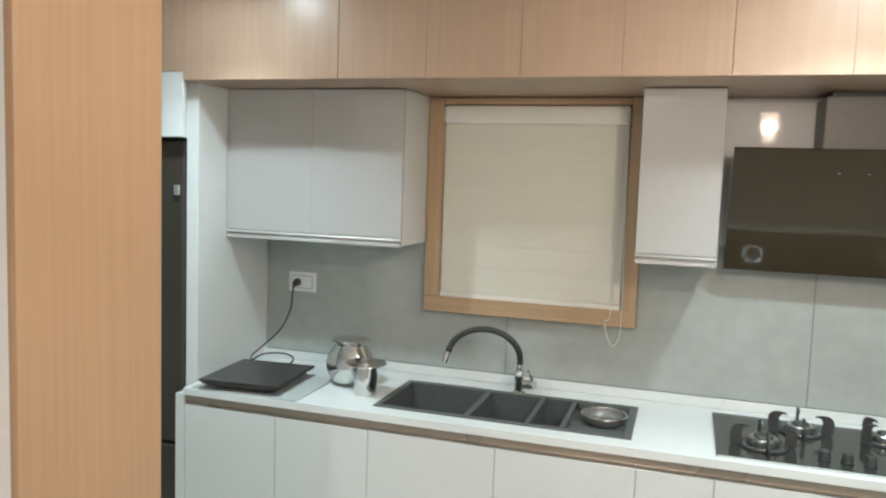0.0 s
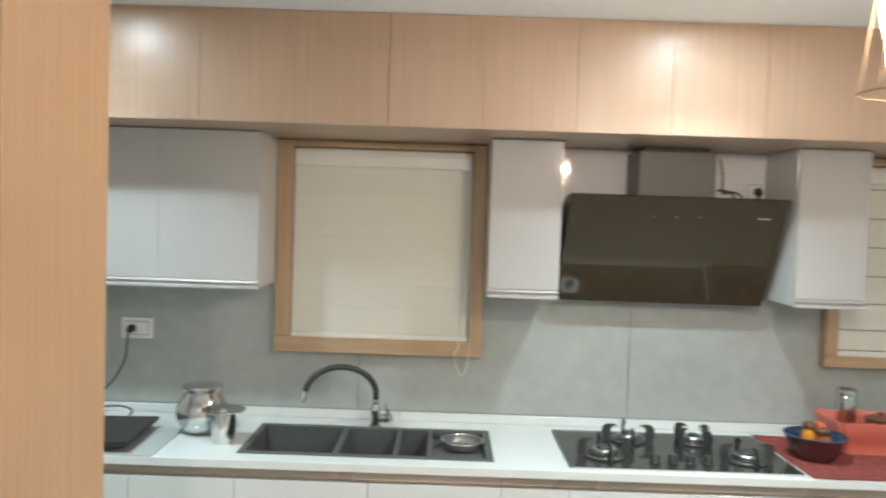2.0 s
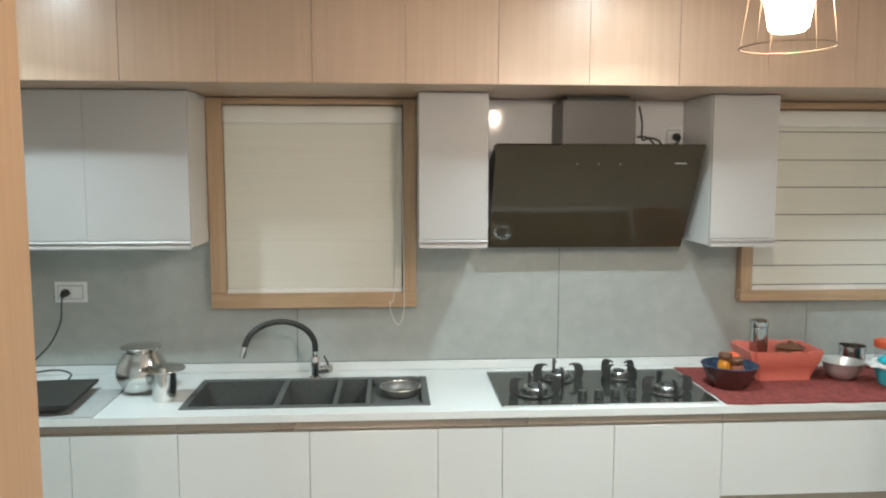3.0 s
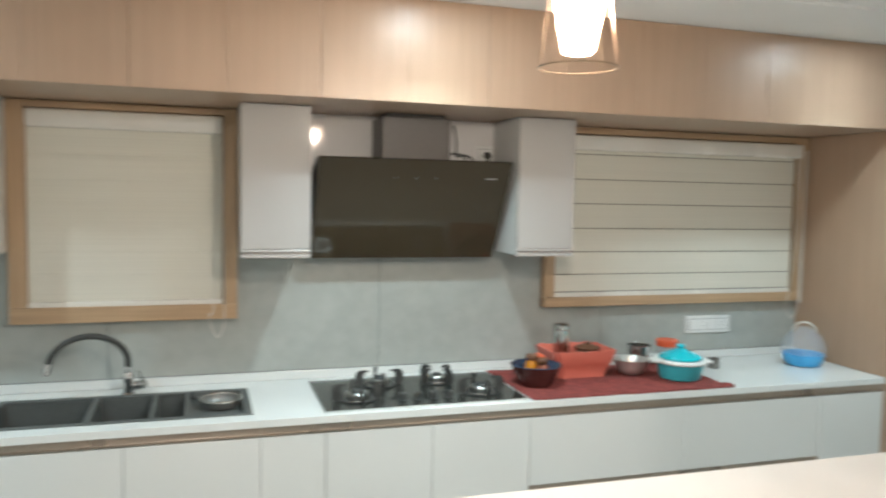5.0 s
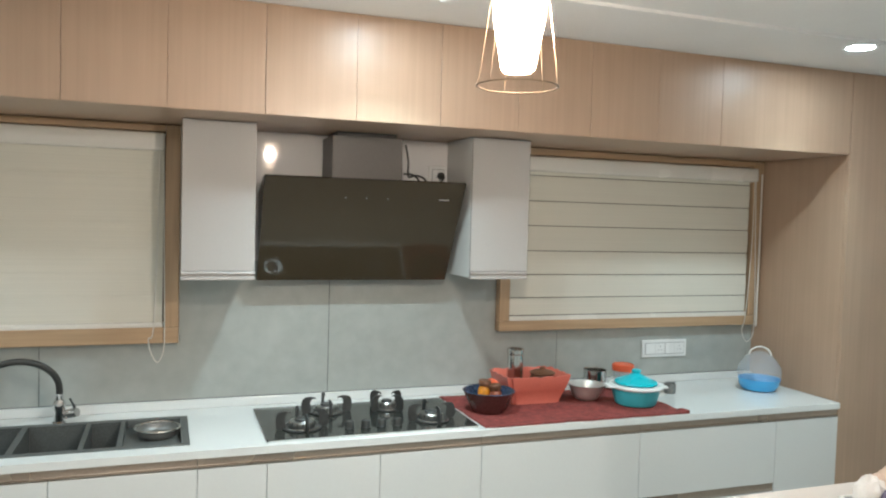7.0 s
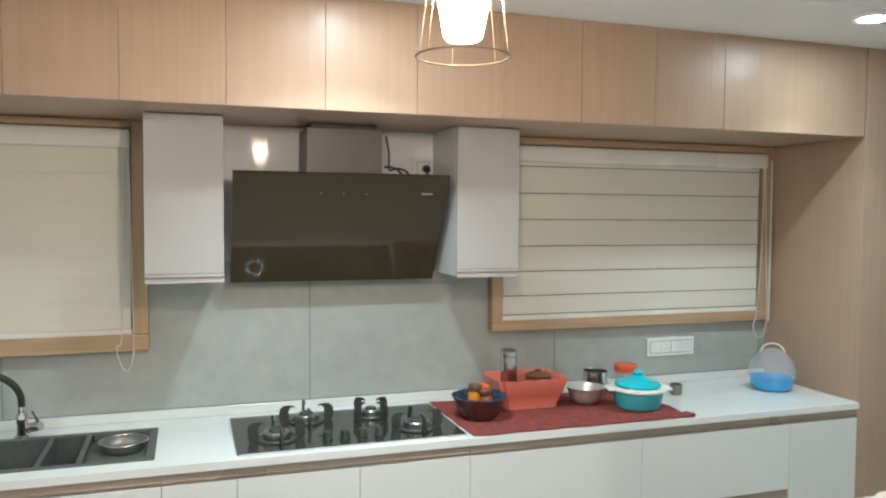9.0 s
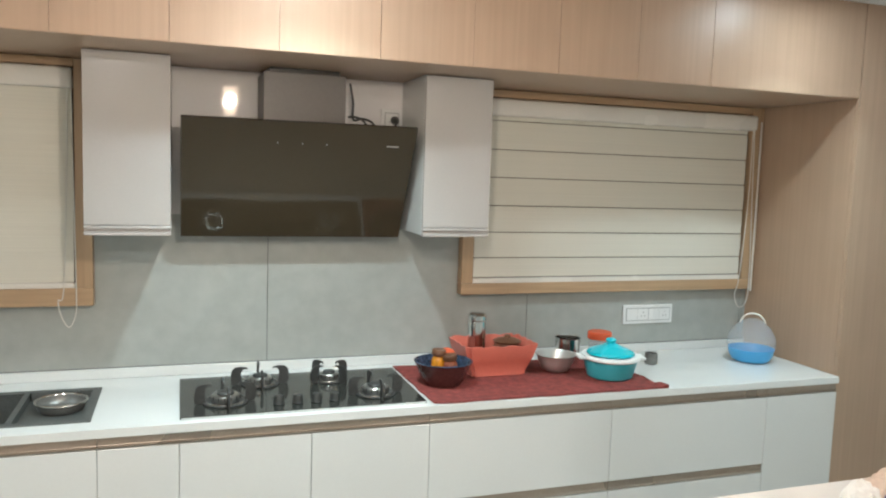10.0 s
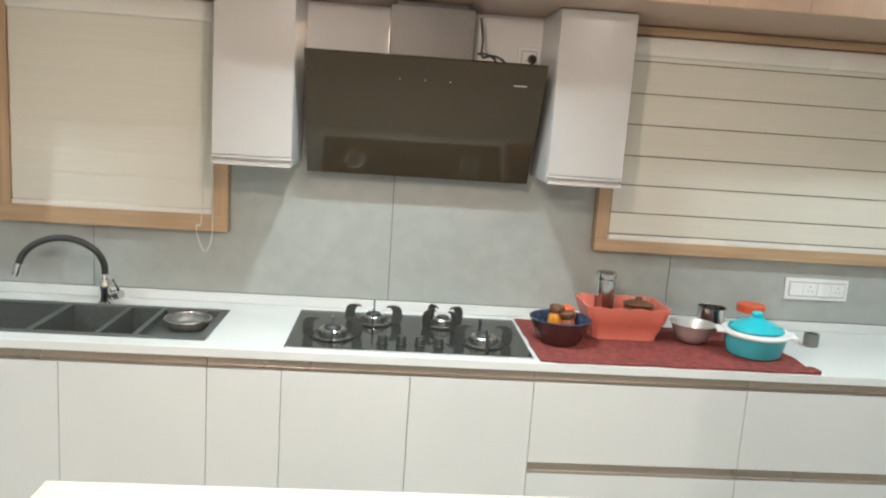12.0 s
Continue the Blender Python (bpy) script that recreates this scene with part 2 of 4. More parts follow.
def part(name, bm, mat, parent, label="", local=False):
    ob = mesh_object(name, bm, mat)
    ob.parent = parent
    if parent.type == "EMPTY" and not local:
        ob.location = -parent.location
    return tagged(ob, label)


def setting(name, bm, mat, label, category):
    return tagged(mesh_object(name, bm, mat), label, category, kind="structure")


# ---- the shell of the place ----
LEFT, RIGHT, BACK = -3.0, 3.52, -3.2
setting("floor", boxed(LEFT - 1.2, RIGHT + 1.2, BACK - 0.2, 3.9, -0.12, 0.0), FLOOR, "pale unseen floor of the kitchen and dining room", "floor")
setting("ceiling", boxed(LEFT - 0.2, RIGHT + 0.2, 1.42, 3.9, CEIL + 0.012, CEIL + 0.2), CEILING, "white painted plaster ceiling over the kitchen", "ceiling")
setting("ceiling_dining", boxed(LEFT - 1.2, RIGHT + 1.2, BACK - 0.2, 1.42, 2.6, 2.8), CEILING, "white painted ceiling of the dining room", "ceiling")
setting("trim_ceiling", boxed(LEFT, RIGHT, STRIP, WALL, CEIL, CEIL + 0.012), CEILING, "slightly lowered white ceiling strip with downlights", "trim")

W1 = (-0.925, -0.165, 1.235, 2.04)     # window openings: x0, x1, z0, z1
W2 = (1.405, 2.84, 1.228, 2.035)
bm = bmesh.new()
xs = [LEFT - 0.2, W1[0], W1[1], W2[0], W2[1], RIGHT + 0.2]
for i in range(5):
    if i in (1, 3):
        w = W1 if i == 1 else W2
        box(bm, xs[i], xs[i + 1], WALL, 3.86, 0, w[2])
        box(bm, xs[i], xs[i + 1], WALL, 3.86, w[3], 2.7)
    else:
        box(bm, xs[i], xs[i + 1], WALL, 3.86, 0, 2.7)
wall_north = setting("wall_north", bm, PLASTER, "white plastered kitchen wall with two windows and grey tiles", "wall")
setting("wall_west", boxed(LEFT - 0.2, LEFT, 1.42, WALL, 0, 2.7), PLASTER, "white plastered side wall of the kitchen", "wall")
setting("wall_east", boxed(RIGHT, RIGHT + 0.2, 1.42, WALL, 0, 2.7), PLASTER, "white plastered side wall beside the tall cabinet", "wall")
setting("wall_dining_west", boxed(LEFT - 1.2, LEFT - 1.0, BACK, 1.42, 0, 2.8), PLASTER, "white plastered dining room wall", "wall")
setting("wall_dining_east", boxed(RIGHT + 1.0, RIGHT + 1.2, BACK, 1.42, 0, 2.8), PLASTER, "white plastered dining room wall", "wall")
setting("wall_south", boxed(LEFT - 1.2, RIGHT + 1.2, BACK - 0.2, BACK, 0, 2.8), PLASTER, "white plastered dining room wall", "wall")
JL, JR, J0, J1 = -0.887, 1.9, 1.425, 1.75
setting("wall_partition_west", boxed(LEFT - 1.0, JL - 0.018, J0, J1, 0, 2.8), PLASTER, "white plastered wall between dining room and kitchen", "wall")
setting("wall_partition_east", boxed(JR + 0.018, RIGHT + 1.0, J0, J1, 0, 2.8), PLASTER, "white plastered wall between dining room and kitchen", "wall")
setting("trim_jamb_west", boxed(JL - 0.018, JL, J0 - 0.004, J1 + 0.004, 0, LINTEL - 0.001, bevel=0.002), WOOD, "light brown wood laminate lining on the end of the partition wall", "panel")
setting("trim_jamb_east", boxed(JR, JR + 0.018, J0 - 0.004, J1 + 0.004, 0, LINTEL - 0.001, bevel=0.002), WOOD, "light brown wood laminate lining on the end of the partition wall", "panel")
# Out of view; added so that dining light misses the top of the loft.
setting("wall_lintel_unseen", boxed(JL - 0.018, JR + 0.018, J0, J1, LINTEL, 2.8), PLASTER, "unseen white plastered wall above the opening, shading the loft top", "wall")
setting("backdrop", boxed(-2, 4, 4.6, 4.62, 0.3, 3.2), OUTSIDE, "dark night outside the windows", "backdrop")


# ---- windows and blinds ----
def window(name, x0, x1, w, z0, z1, right_stile):
    frame_ob = thing(name, (x0 + x1) / 2, 3.66, z0, "window with a plain light brown wooden frame", "window", kind="structure")
    part("window_frame", boxed(x0, x1, 3.60, WALL + 0.002, z0, w[2], bevel=0.003), RAIL_WOOD, frame_ob)
    part("window_frame", boxed(x0, w[0], 3.60, WALL + 0.002, w[2] + 0.0005, z1, bevel=0.003), FRAME_WOOD, frame_ob)
    part("window_frame", boxed(w[1], right_stile, 3.60, WALL + 0.002, w[2] + 0.0005, z1, bevel=0.003), FRAME_WOOD, frame_ob)
    part("window_frame", boxed(w[0] + 0.0005, w[1] - 0.0005, 3.60, WALL + 0.002, w[3], z1, bevel=0.003), RAIL_WOOD, frame_ob)
    bm = bmesh.new()
    box(bm, w[0], w[0] + 0.05, 3.76, 3.80, w[2], w[3])
    box(bm, w[1] - 0.05, w[1], 3.76, 3.80, w[2], w[3])
    mid = (w[0] + w[1]) / 2
    box(bm, mid - 0.025, mid + 0.025, 3.76, 3.80, w[2] + 0.05, w[3] - 0.05)
    box(bm, w[0] + 0.05, w[1] - 0.05, 3.76, 3.80, w[2], w[2] + 0.05)
    box(bm, w[0] + 0.05, w[1] - 0.05, 3.76, 3.80, w[3] - 0.05, w[3])
    # Hidden sash, coloured dark so that the gap beside the blind looks shaded.
    part("sash", bm, BROWN, frame_ob)
    for a, b in ((w[0] + 0.05, mid - 0.025), (mid + 0.025, w[1] - 0.05)):
        pane = part("pane", boxed(a, b, 3.777, 3.783, w[2] + 0.05, w[3] - 0.05), PANE, frame_ob)
        pane.visible_shadow = False


window("window_1", -0.993, -0.107, W1, 1.168, 2.069, -0.1075)
window("window_2", 1.352, 2.908, W2, 1.178, 2.069, 2.908)


def blind(x0, x1, z0, z_head, z_top, head_x0, head_x1, lines, gap, label):
    b = thing("roller_blind", (x0 + x1) / 2, 3.61, z0, label, "blind")
    part("headrail", boxed(head_x0, head_x1, 3.583, 3.65, z_head, z_top, bevel=0.012, segments=3), CREAM_PLASTIC, b, "cream plastic cassette")
    part("backing", boxed(x0 + 0.004, x1 - 0.004, 3.619, 3.6205, z0 + 0.01, z_head + 0.01), FABRIC_GAP if gap > 0.003 else FABRIC, b)
    edges = [z_head + 0.004, *lines, z0 + 0.018]
    for i, (hi, lo) in enumerate(zip(edges, edges[1:])):
        bow = 0.0015 * (i % 2)
        bm = prism([(3.6135 - bow, lo + gap), (3.6155, lo + gap), (3.6155, hi), (3.6135 - bow, hi), (3.6115 - bow, (lo + hi) / 2)], "x", x0, x1)
        part("fabric_band", bm, FABRIC, b)
    part("bottom_rail", boxed(x0 - 0.003, x1 + 0.003, 3.606, 3.623, z0 - 0.008, z0 + 0.018, bevel=0.005), CREAM_PLASTIC, b)
    return b


b1 = blind(-0.922, -0.172, 1.237, 1.962, 2.036, -0.923, -0.168, [1.86, 1.76, 1.66, 1.56, 1.46, 1.365], 0.0005, "cream zebra roller blind pulled down over the window")
part("pull_cord", tube(smooth_line([(-0.172, 3.598, 1.965), (-0.168, 3.594, 1.6), (-0.163, 3.59, 1.24), (-0.166, 3.588, 1.14), (-0.188, 3.588, 1.092), (-0.213, 3.59, 1.13), (-0.224, 3.592, 1.19), (-0.205, 3.6, 1.24), (-0.19, 3.602, 1.7), (-0.186, 3.602, 1.965)]), 0.0023, 6), CORD, b1)
b2 = blind(1.41, 2.825, 1.232, 1.957, 2.03, 1.408, 2.862, [1.935, 1.811, 1.69, 1.567, 1.45, 1.337], 0.0045, "cream zebra roller blind with dark line gaps, pulled down")
part("pull_cord", tube(smooth_line([(2.843, 3.594, 1.96), (2.836, 3.59, 1.6), (2.812, 3.588, 1.24), (2.79, 3.585, 1.15), (2.82, 3.583, 1.09), (2.865, 3.585, 1.13), (2.872, 3.588, 1.3), (2.862, 3.592, 1.6), (2.853, 3.598, 1.96)]), 0.0023, 6), CORD, b2)
part("cord_guide", tube([(2.886, 3.59, 2.0), (2.886, 3.588, 1.7), (2.884, 3.586, 1.17)], 0.004, 8), CREAM_PLASTIC, b2)


# ---- cabinets ----
def profile_handle(x0, x1, parent, z0=0.814, z1=0.852, y=3.052):
    """A recessed bronze finger-pull profile."""
    part("handle_profile", prism([(y + 0.03, z1), (y - 0.01, z1), (y - 0.012, z1 - 0.002), (y - 0.01, z0 + 0.012), (y - 0.012, z0 + 0.008), (y - 0.0165, z0 + 0.006), (y - 0.0165, z0 + 0.002), (y - 0.012, z0), (y + 0.03, z0)], "x", x0 + 0.001, x1 - 0.001), BRONZE, parent, "bronze recessed finger-pull profile")


def base_cabinet(x0, x1, cuts, label):
    c = thing("base_cabinet", (x0 + x1) / 2, 3.35, 0, label, "cabinet", "base cabinets under the worktop")
    part("body", boxed(x0 + 0.0005, x1 - 0.0005, 3.084, 3.64, 0.1, 0.852 if not (x0 < -0.5 < x1) else 0.6), WHITE, c)
    part("plinth", boxed(x0 + 0.0005, x1 - 0.0005, 3.11, 3.13, 0, 0.1), BRONZE, c)
    e = [x0, *cuts, x1]
    for a, b in zip(e, e[1:]):
        part("door", boxed(a + 0.0009, b - 0.0009, 3.035, 3.055, 0.105, 0.811, bevel=0.0015), WHITE, c)
    profile_handle(x0, x1, c)
    return c


end_unit = base_cabinet(-1.778, -0.995, [-1.375], "white gloss base cabinet with two flat doors")
part("side_panel", boxed(-1.822, -1.7795, 3.035, 3.1145, 0.0, 0.851, bevel=0.001), WHITE, end_unit)
base_cabinet(-0.995, -0.047, [-0.52], "white gloss sink cabinet with two flat doors")
base_cabinet(-0.047, 1.04, [0.195, 0.62], "white gloss cabinet with flat doors under the hob")
for x0, x1 in ((1.04, 1.785), (1.785, 2.53)):
    c = thing("drawer_cabinet", (x0 + x1) / 2, 3.35, 0, "white gloss cabinet with two deep flat drawers", "cabinet", "base cabinets under the worktop")
    part("body", boxed(x0 + 0.0005, x1 - 0.0005, 3.084, 3.64, 0.1, 0.852), WHITE, c)
    part("plinth", boxed(x0 + 0.0005, x1 - 0.0005, 3.11, 3.13, 0, 0.1), BRONZE, c)
    part("drawer_front", boxed(x0 + 0.001, x1 - 0.001, 3.035, 3.055, 0.522, 0.811, bevel=0.0015), WHITE, c)
    part("drawer_front", boxed(x0 + 0.001, x1 - 0.001, 3.035, 3.055, 0.105, 0.482, bevel=0.0015), WHITE, c)
    profile_handle(x0, x1, c)
    profile_handle(x0, x1, c, 0.484, 0.52)
base_cabinet(2.53, 2.905, [], "narrow white gloss base cabinet with one flat door")

top = thing("worktop", 0.55, 3.34, TOP - 0.028, "white quartz worktop with a low upstand along the wall", "worktop")
SX0, SX1, SY0, SY1 = -1.0, -0.08, 3.118, 3.494   # sink cut-out
bm = bmesh.new()
gx, gy = (-1.7785, SX0, SX1, 2.904), (3.026, SY0, SY1, TILE - 0.001)
grid = {(i, j, k): bm.verts.new((gx[i], gy[j], (TOP - 0.028, TOP)[k])) for i in range(4) for j in range(4) for k in range(2)}
solid = [(i, j) for i in range(3) for j in range(3) if (i, j) != (1, 1)]
for i, j in solid:
    for k in range(2):
        bm.faces.new([grid[i, j, k], grid[i + 1, j, k], grid[i + 1, j + 1, k], grid[i, j + 1, k]])
    for di, dj, a, b in ((-1, 0, (0, 0), (0, 1)), (1, 0, (1, 0), (1, 1)), (0, -1, (0, 0), (1, 0)), (0, 1, (0, 1), (1, 1))):
        if (i + di, j + dj) not in solid:
            bm.faces.new([grid[i + a[0], j + a[1], 0], grid[i + b[0], j + b[1], 0], grid[i + b[0], j + b[1], 1], grid[i + a[0], j + a[1], 1]])
rim = [e for e in bm.edges if all(abs(v.co.y - gy[0]) < 1e-6 for v in e.verts) and all(v.co.z > TOP - 0.001 for v in e.verts)]
bmesh.ops.bevel(bm, geom=rim, offset=0.003, segments=2, affect="EDGES")
part("slab", bm, QUARTZ, top)
part("upstand", boxed(-1.7785, 2.904, 3.624, TILE - 0.001, TOP + 0.0005, 0.918, bevel=0.002), QUARTZ, top)


def wall_cabinet(x0, x1, cuts, label):
    c = thing("wall_cabinet", (x0 + x1) / 2, 3.48, 1.46, label, "cabinet", "wall cabinets under the loft")
    part("body", boxed(x0, x1, 3.331, WALL - 0.001, 1.462, 2.0715, bevel=0.001), WHITE, c)
    e = [x0, *cuts, x1]
    for a, b in zip(e, e[1:]):
        part("door", boxed(a + 0.0002, b - 0.0002, 3.311, 3.3295, 1.492, 2.068, bevel=0.0015), GREIGE, c)
    part("handle_profile", prism([(3.3295, 1.49), (3.309, 1.49), (3.304, 1.483), (3.316, 1.474), (3.305, 1.466), (3.305, 1.458), (3.3295, 1.458)], "x", x0 + 0.001, x1 - 0.001), ALU, c, "pale metal finger-pull profile")
    return c


wall_cabinet(-1.777, -0.995, [-1.386], "pale grey gloss wall cabinet with two doors beside the sink window")
wall_cabinet(-0.106, 0.168, [], "narrow pale grey gloss wall cabinet beside the hood")
wall_cabinet(1.077, 1.349, [], "narrow pale grey gloss wall cabinet between hood and window")

edges = [-2.471, -1.802, -1.151, -0.49, 0.167, 0.828, 1.489, 2.15, 2.903]
for x0, x1 in zip(edges, edges[1:]):
    c = thing("loft_cabinet", (x0 + x1) / 2, 3.35, 2.072, "light brown wood laminate loft cabinet under the ceiling", "cabinet", "loft cabinets along the ceiling")
    low = 2.106 if x1 < -1.5 else 2.072
    part("body", boxed(x0 + 0.0003, x1 - 0.0003, LOFT + 0.019, WALL - 0.001, low, CEIL - 0.001), LOFT_WOOD, c)
    n = 2 if x1 - x0 < 0.7 else 1
    for i in range(n):
        a, b = x0 + (x1 - x0) * i / n, x0 + (x1 - x0) * (i + 1) / n
        part("door", boxed(a + (0.0008 if i == 0 else 0.0004), b - (0.0008 if i == n - 1 else 0.0004), LOFT, LOFT + 0.018, low + 0.0005, CEIL - 0.002, bevel=0.001), LOFT_WOOD, c)
c = thing("tall_cabinet", 3.2, 3.34, 0, "tall light brown wood laminate cabinet at the end of the worktop", "cabinet")
part("body", boxed(2.909, 3.512, LOFT + 0.019, WALL - 0.001, 0.0, CEIL - 0.001), LOFT_WOOD, c)
part("door", boxed(2.9095, 3.511, LOFT, LOFT + 0.018, 0.08, CEIL - 0.002, bevel=0.001), LOFT_WOOD, c)
c = thing("tall_side_panel", -1.822, 3.3, 0, "tall white gloss side panel between worktop and refrigerator", "panel")
part("panel", boxed(-1.832, -1.779, 3.117, WALL - 0.001, 0.0, 2.0715, bevel=0.001), WHITE, c)
part("edge_band", boxed(-1.832, -1.779, 3.115, 3.1168, 0.0, 2.0715), WHITE, c)

f = thing("refrigerator", -2.15, 3.3, 0, "tall black refrigerator beside the white side panel", "refrigerator")
part("body", boxed(-2.46, -1.838, 3.16, 3.64, 0.03, 1.84, bevel=0.01), BLACK_METAL, f)
part("door", boxed(-2.46, -1.836, 3.105, 3.155, 0.62, 1.845, bevel=0.012), FRIDGE, f)
part("door", boxed(-2.46, -1.836, 3.105, 3.155, 0.05, 0.61, bevel=0.012), FRIDGE, f)
part("handle", boxed(-1.872, -1.85, 3.084, 3.106, 1.63, 1.672, bevel=0.004), CHROME, f, "small chrome lock handle")
c = thing("overhead_cabinet", -2.15, 3.3, 1.855, "white gloss cabinet above the refrigerator", "cabinet")
part("body", boxed(-2.46, -1.833, 3.068, WALL - 0.001, 1.857, 2.104), WHITE, c)
part("door", boxed(-2.46, -1.803, 3.048, 3.067, 1.857, 2.104, bevel=0.0015), WHITE, c)


# ---- hood ----
h = thing("cooker_hood", 0.62, 3.5, 1.437, "slanted black glass cooker hood with a grey duct cover", "cooker hood")
part("glass_front", prism([(3.303, 1.866), (3.318, 1.872), (3.558, 1.442), (3.541, 1.435)], "x", 0.2, 1.046), HOOD_GLASS, h, "tilted black glass panel")
part("body", prism([(3.331, 1.858), (3.46, 1.872), (TILE - 0.002, 1.80), (TILE - 0.002, 1.46), (3.563, 1.445)], "x", 0.212, 1.034), BLACK_METAL, h)
part("duct_cover", boxed(0.487, 0.792, 3.42, TILE - 0.004, 1.868, 2.052, bevel=0.003), DUCT, h, "dark grey metal duct cover")
part("duct_collar", boxed(0.51, 0.77, 3.435, TILE - 0.01, 2.0525, 2.0705), BLACK_METAL, h)
for x in (0.531, 0.62, 0.709):
    part("button", tube([(x, 3.3434, 1.793), (x, 3.3407, 1.7913)], 0.0022, 10), GREY_PLASTIC, h)
part("badge", prism([(3.3409, 1.7975), (3.3382, 1.7960), (3.3402, 1.7925), (3.3429, 1.7940)], "x", 0.935, 0.982), ALU, h, "small pale maker's badge bar")
part("cable", tube(smooth_line([(0.812, 3.44, 2.03), (0.822, 3.43, 1.96), (0.824, 3.43, 1.895), (0.86, 3.44, 1.9), (0.9, 3.45, 1.89), (0.93, 3.47, 1.86)]), 0.0045, 8), RUBBER, h)
part("cable", tube(smooth_line([(0.808, 3.45, 1.905), (0.84, 3.45, 1.905), (0.87, 3.46, 1.893), (0.9, 3.47, 1.86)]), 0.0045, 8), RUBBER, h)
setting("trim_hood_panel", boxed(0.1695, 1.0755, 3.632, WALL - 0.0005, 1.512, 2.0705), PANEL_GLOSS, "white gloss laminate panel behind the hood", "panel")


def socket(x0, x1, z0, z1, y, label, modules):
    s = thing("wall_socket", (x0 + x1) / 2, y, z0, label, "socket")
    part("plate", boxed(x0, x1, y - 0.011, y, z0, z1, bevel=0.003), WHITE_PLASTIC, s)
    # Darkened backing that draws the gap lines round the modules.
    part("inner_frame", boxed(x0 + 0.014, x1 - 0.014, y - 0.0125, y - 0.0112, z0 + 0.014, z1 - 0.014, bevel=0.0005), PLATE_INNER, s)
    span = (x1 - x0 - 0.034) / len(modules)
    for i, kind in enumerate(modules):
        a = x0 + 0.017 + span * i
        if kind == "switch":
            part("switch", boxed(a + 0.001, a + span - 0.001, y - 0.0165, y - 0.0128, z0 + 0.018, z1 - 0.018, bevel=0.0015), WHITE_PLASTIC, s)
        else:
            bm = boxed(a + 0.001, a + span - 0.001, y - 0.0145, y - 0.0128, z0 + 0.018, z1 - 0.018, bevel=0.0006)
            module = part("outlet", bm, WHITE_PLASTIC, s)
            c = a + span / 2
            zc = (z0 + z1) / 2
            # Grey discs on the face stand for the shaded pin holes.
            for dx, dz in ((0, 0.011), (-0.009, -0.007), (0.009, -0.007)):
                part("pin_hole", tube([(c + dx, y - 0.0151, zc + dz), (c + dx, y - 0.0146, zc + dz)], 0.0028, 8), GREY_PLASTIC, module)
    return s


s = socket(-1.66, -1.525, 1.197, 1.286, TILE, "white wall socket with one switch and a black plug", ["outlet", "switch"])
s2 = socket(2.194, 2.468, 1.014, 1.105, TILE, "white wall plate with switches and two sockets", ["switch", "outlet", "switch", "outlet"])
s3 = socket(0.982, 1.072, 1.868, 1.958, 3.632, "white wall socket with a black plug above the hood", ["outlet"])


def plug(x, y, z, out):
    p = thing("power_plug", x, y, z, "black moulded power plug in a wall socket", "plug")
    part("shell", tube([(x, y - 0.001, z), (x, y - 0.008, z), (x, y - 0.02, z - 0.002), (x, y - 0.034, z - 0.008), (x, y - 0.04, z - 0.012)], [0.017, 0.018, 0.015, 0.011, 0.006], 14), RUBBER, p)
    part("lead", tube(smooth_line(out), 0.0038, 8), RUBBER, p)
    return p


plug(-1.611, TILE - 0.0145, 1.24, [(-1.611, 3.59, 1.228), (-1.609, 3.575, 1.19), (-1.615, 3.57, 1.12), (-1.66, 3.565, 1.03), (-1.73, 3.545, 0.955), (-1.765, 3.5, 0.912), (-1.74, 3.455, 0.9)])
plug(1.038, 3.632 - 0.0145, 1.912, [(1.038, 3.578, 1.9), (1.025, 3.57, 1.885), (0.99, 3.575, 1.868), (0.95, 3.585, 1.862)])


# ---- sink and tap ----
k = thing("kitchen_sink", -0.54, 3.31, 0.70, "dark grey composite sink with three bowls and a drainer", "sink")
bm = bmesh.new()
BOWLS = [(-0.985, -0.665, 0.19), (-0.642, -0.442, 0.17), (-0.424, -0.318, 0.10), (-0.30, -0.10, 0.022)]
ys = (3.106, 3.133, 3.472, 3.504)
xs = [-1.009]
for a, b, d in BOWLS:
    xs += [a, b]
xs.append(-0.071)
for i in range(0, len(xs) - 1, 2):
    box(bm, xs[i], xs[i + 1], ys[1], ys[2], TOP - 0.01, TOP + 0.004)
box(bm, xs[0], xs[-1], ys[0], ys[1], TOP - 0.006, TOP + 0.004, bevel=0.001)
box(bm, xs[0], xs[-1], ys[2], ys[3], TOP - 0.006, TOP + 0.004, bevel=0.001)
part("rim", bm, GRANITE, k)
for a, b, d in BOWLS:
    bm = bmesh.new()
    t = 0.005
    z = TOP - d
    box(bm, a - t, a, ys[1] - t, ys[2] + t, z, TOP - 0.0105)
    box(bm, b, b + t, ys[1] - t, ys[2] + t, z, TOP - 0.0105)
    box(bm, a, b, ys[1] - t, ys[1], z, TOP - 0.0065)
    box(bm, a, b, ys[2], ys[2] + t, z, TOP - 0.0065)
    box(bm, a - t, b + t, ys[1] - t, ys[2] + t, z - t, z)
    bowl = part("bowl" if d > 0.05 else "drainer", bm, GRANITE, k)
    if d > 0.12:
        part("drain", lathe([(0.04, 0.001), (0.038, 0.004), (0.025, 0.003), (0, 0.002)], (a + b) / 2, 3.3, z, 24), STEEL, bowl)
part("drain_lip", boxed(-0.296, -0.14, 3.452, 3.47, TOP - 0.02, TOP + 0.012, bevel=0.004), GRANITE, k)

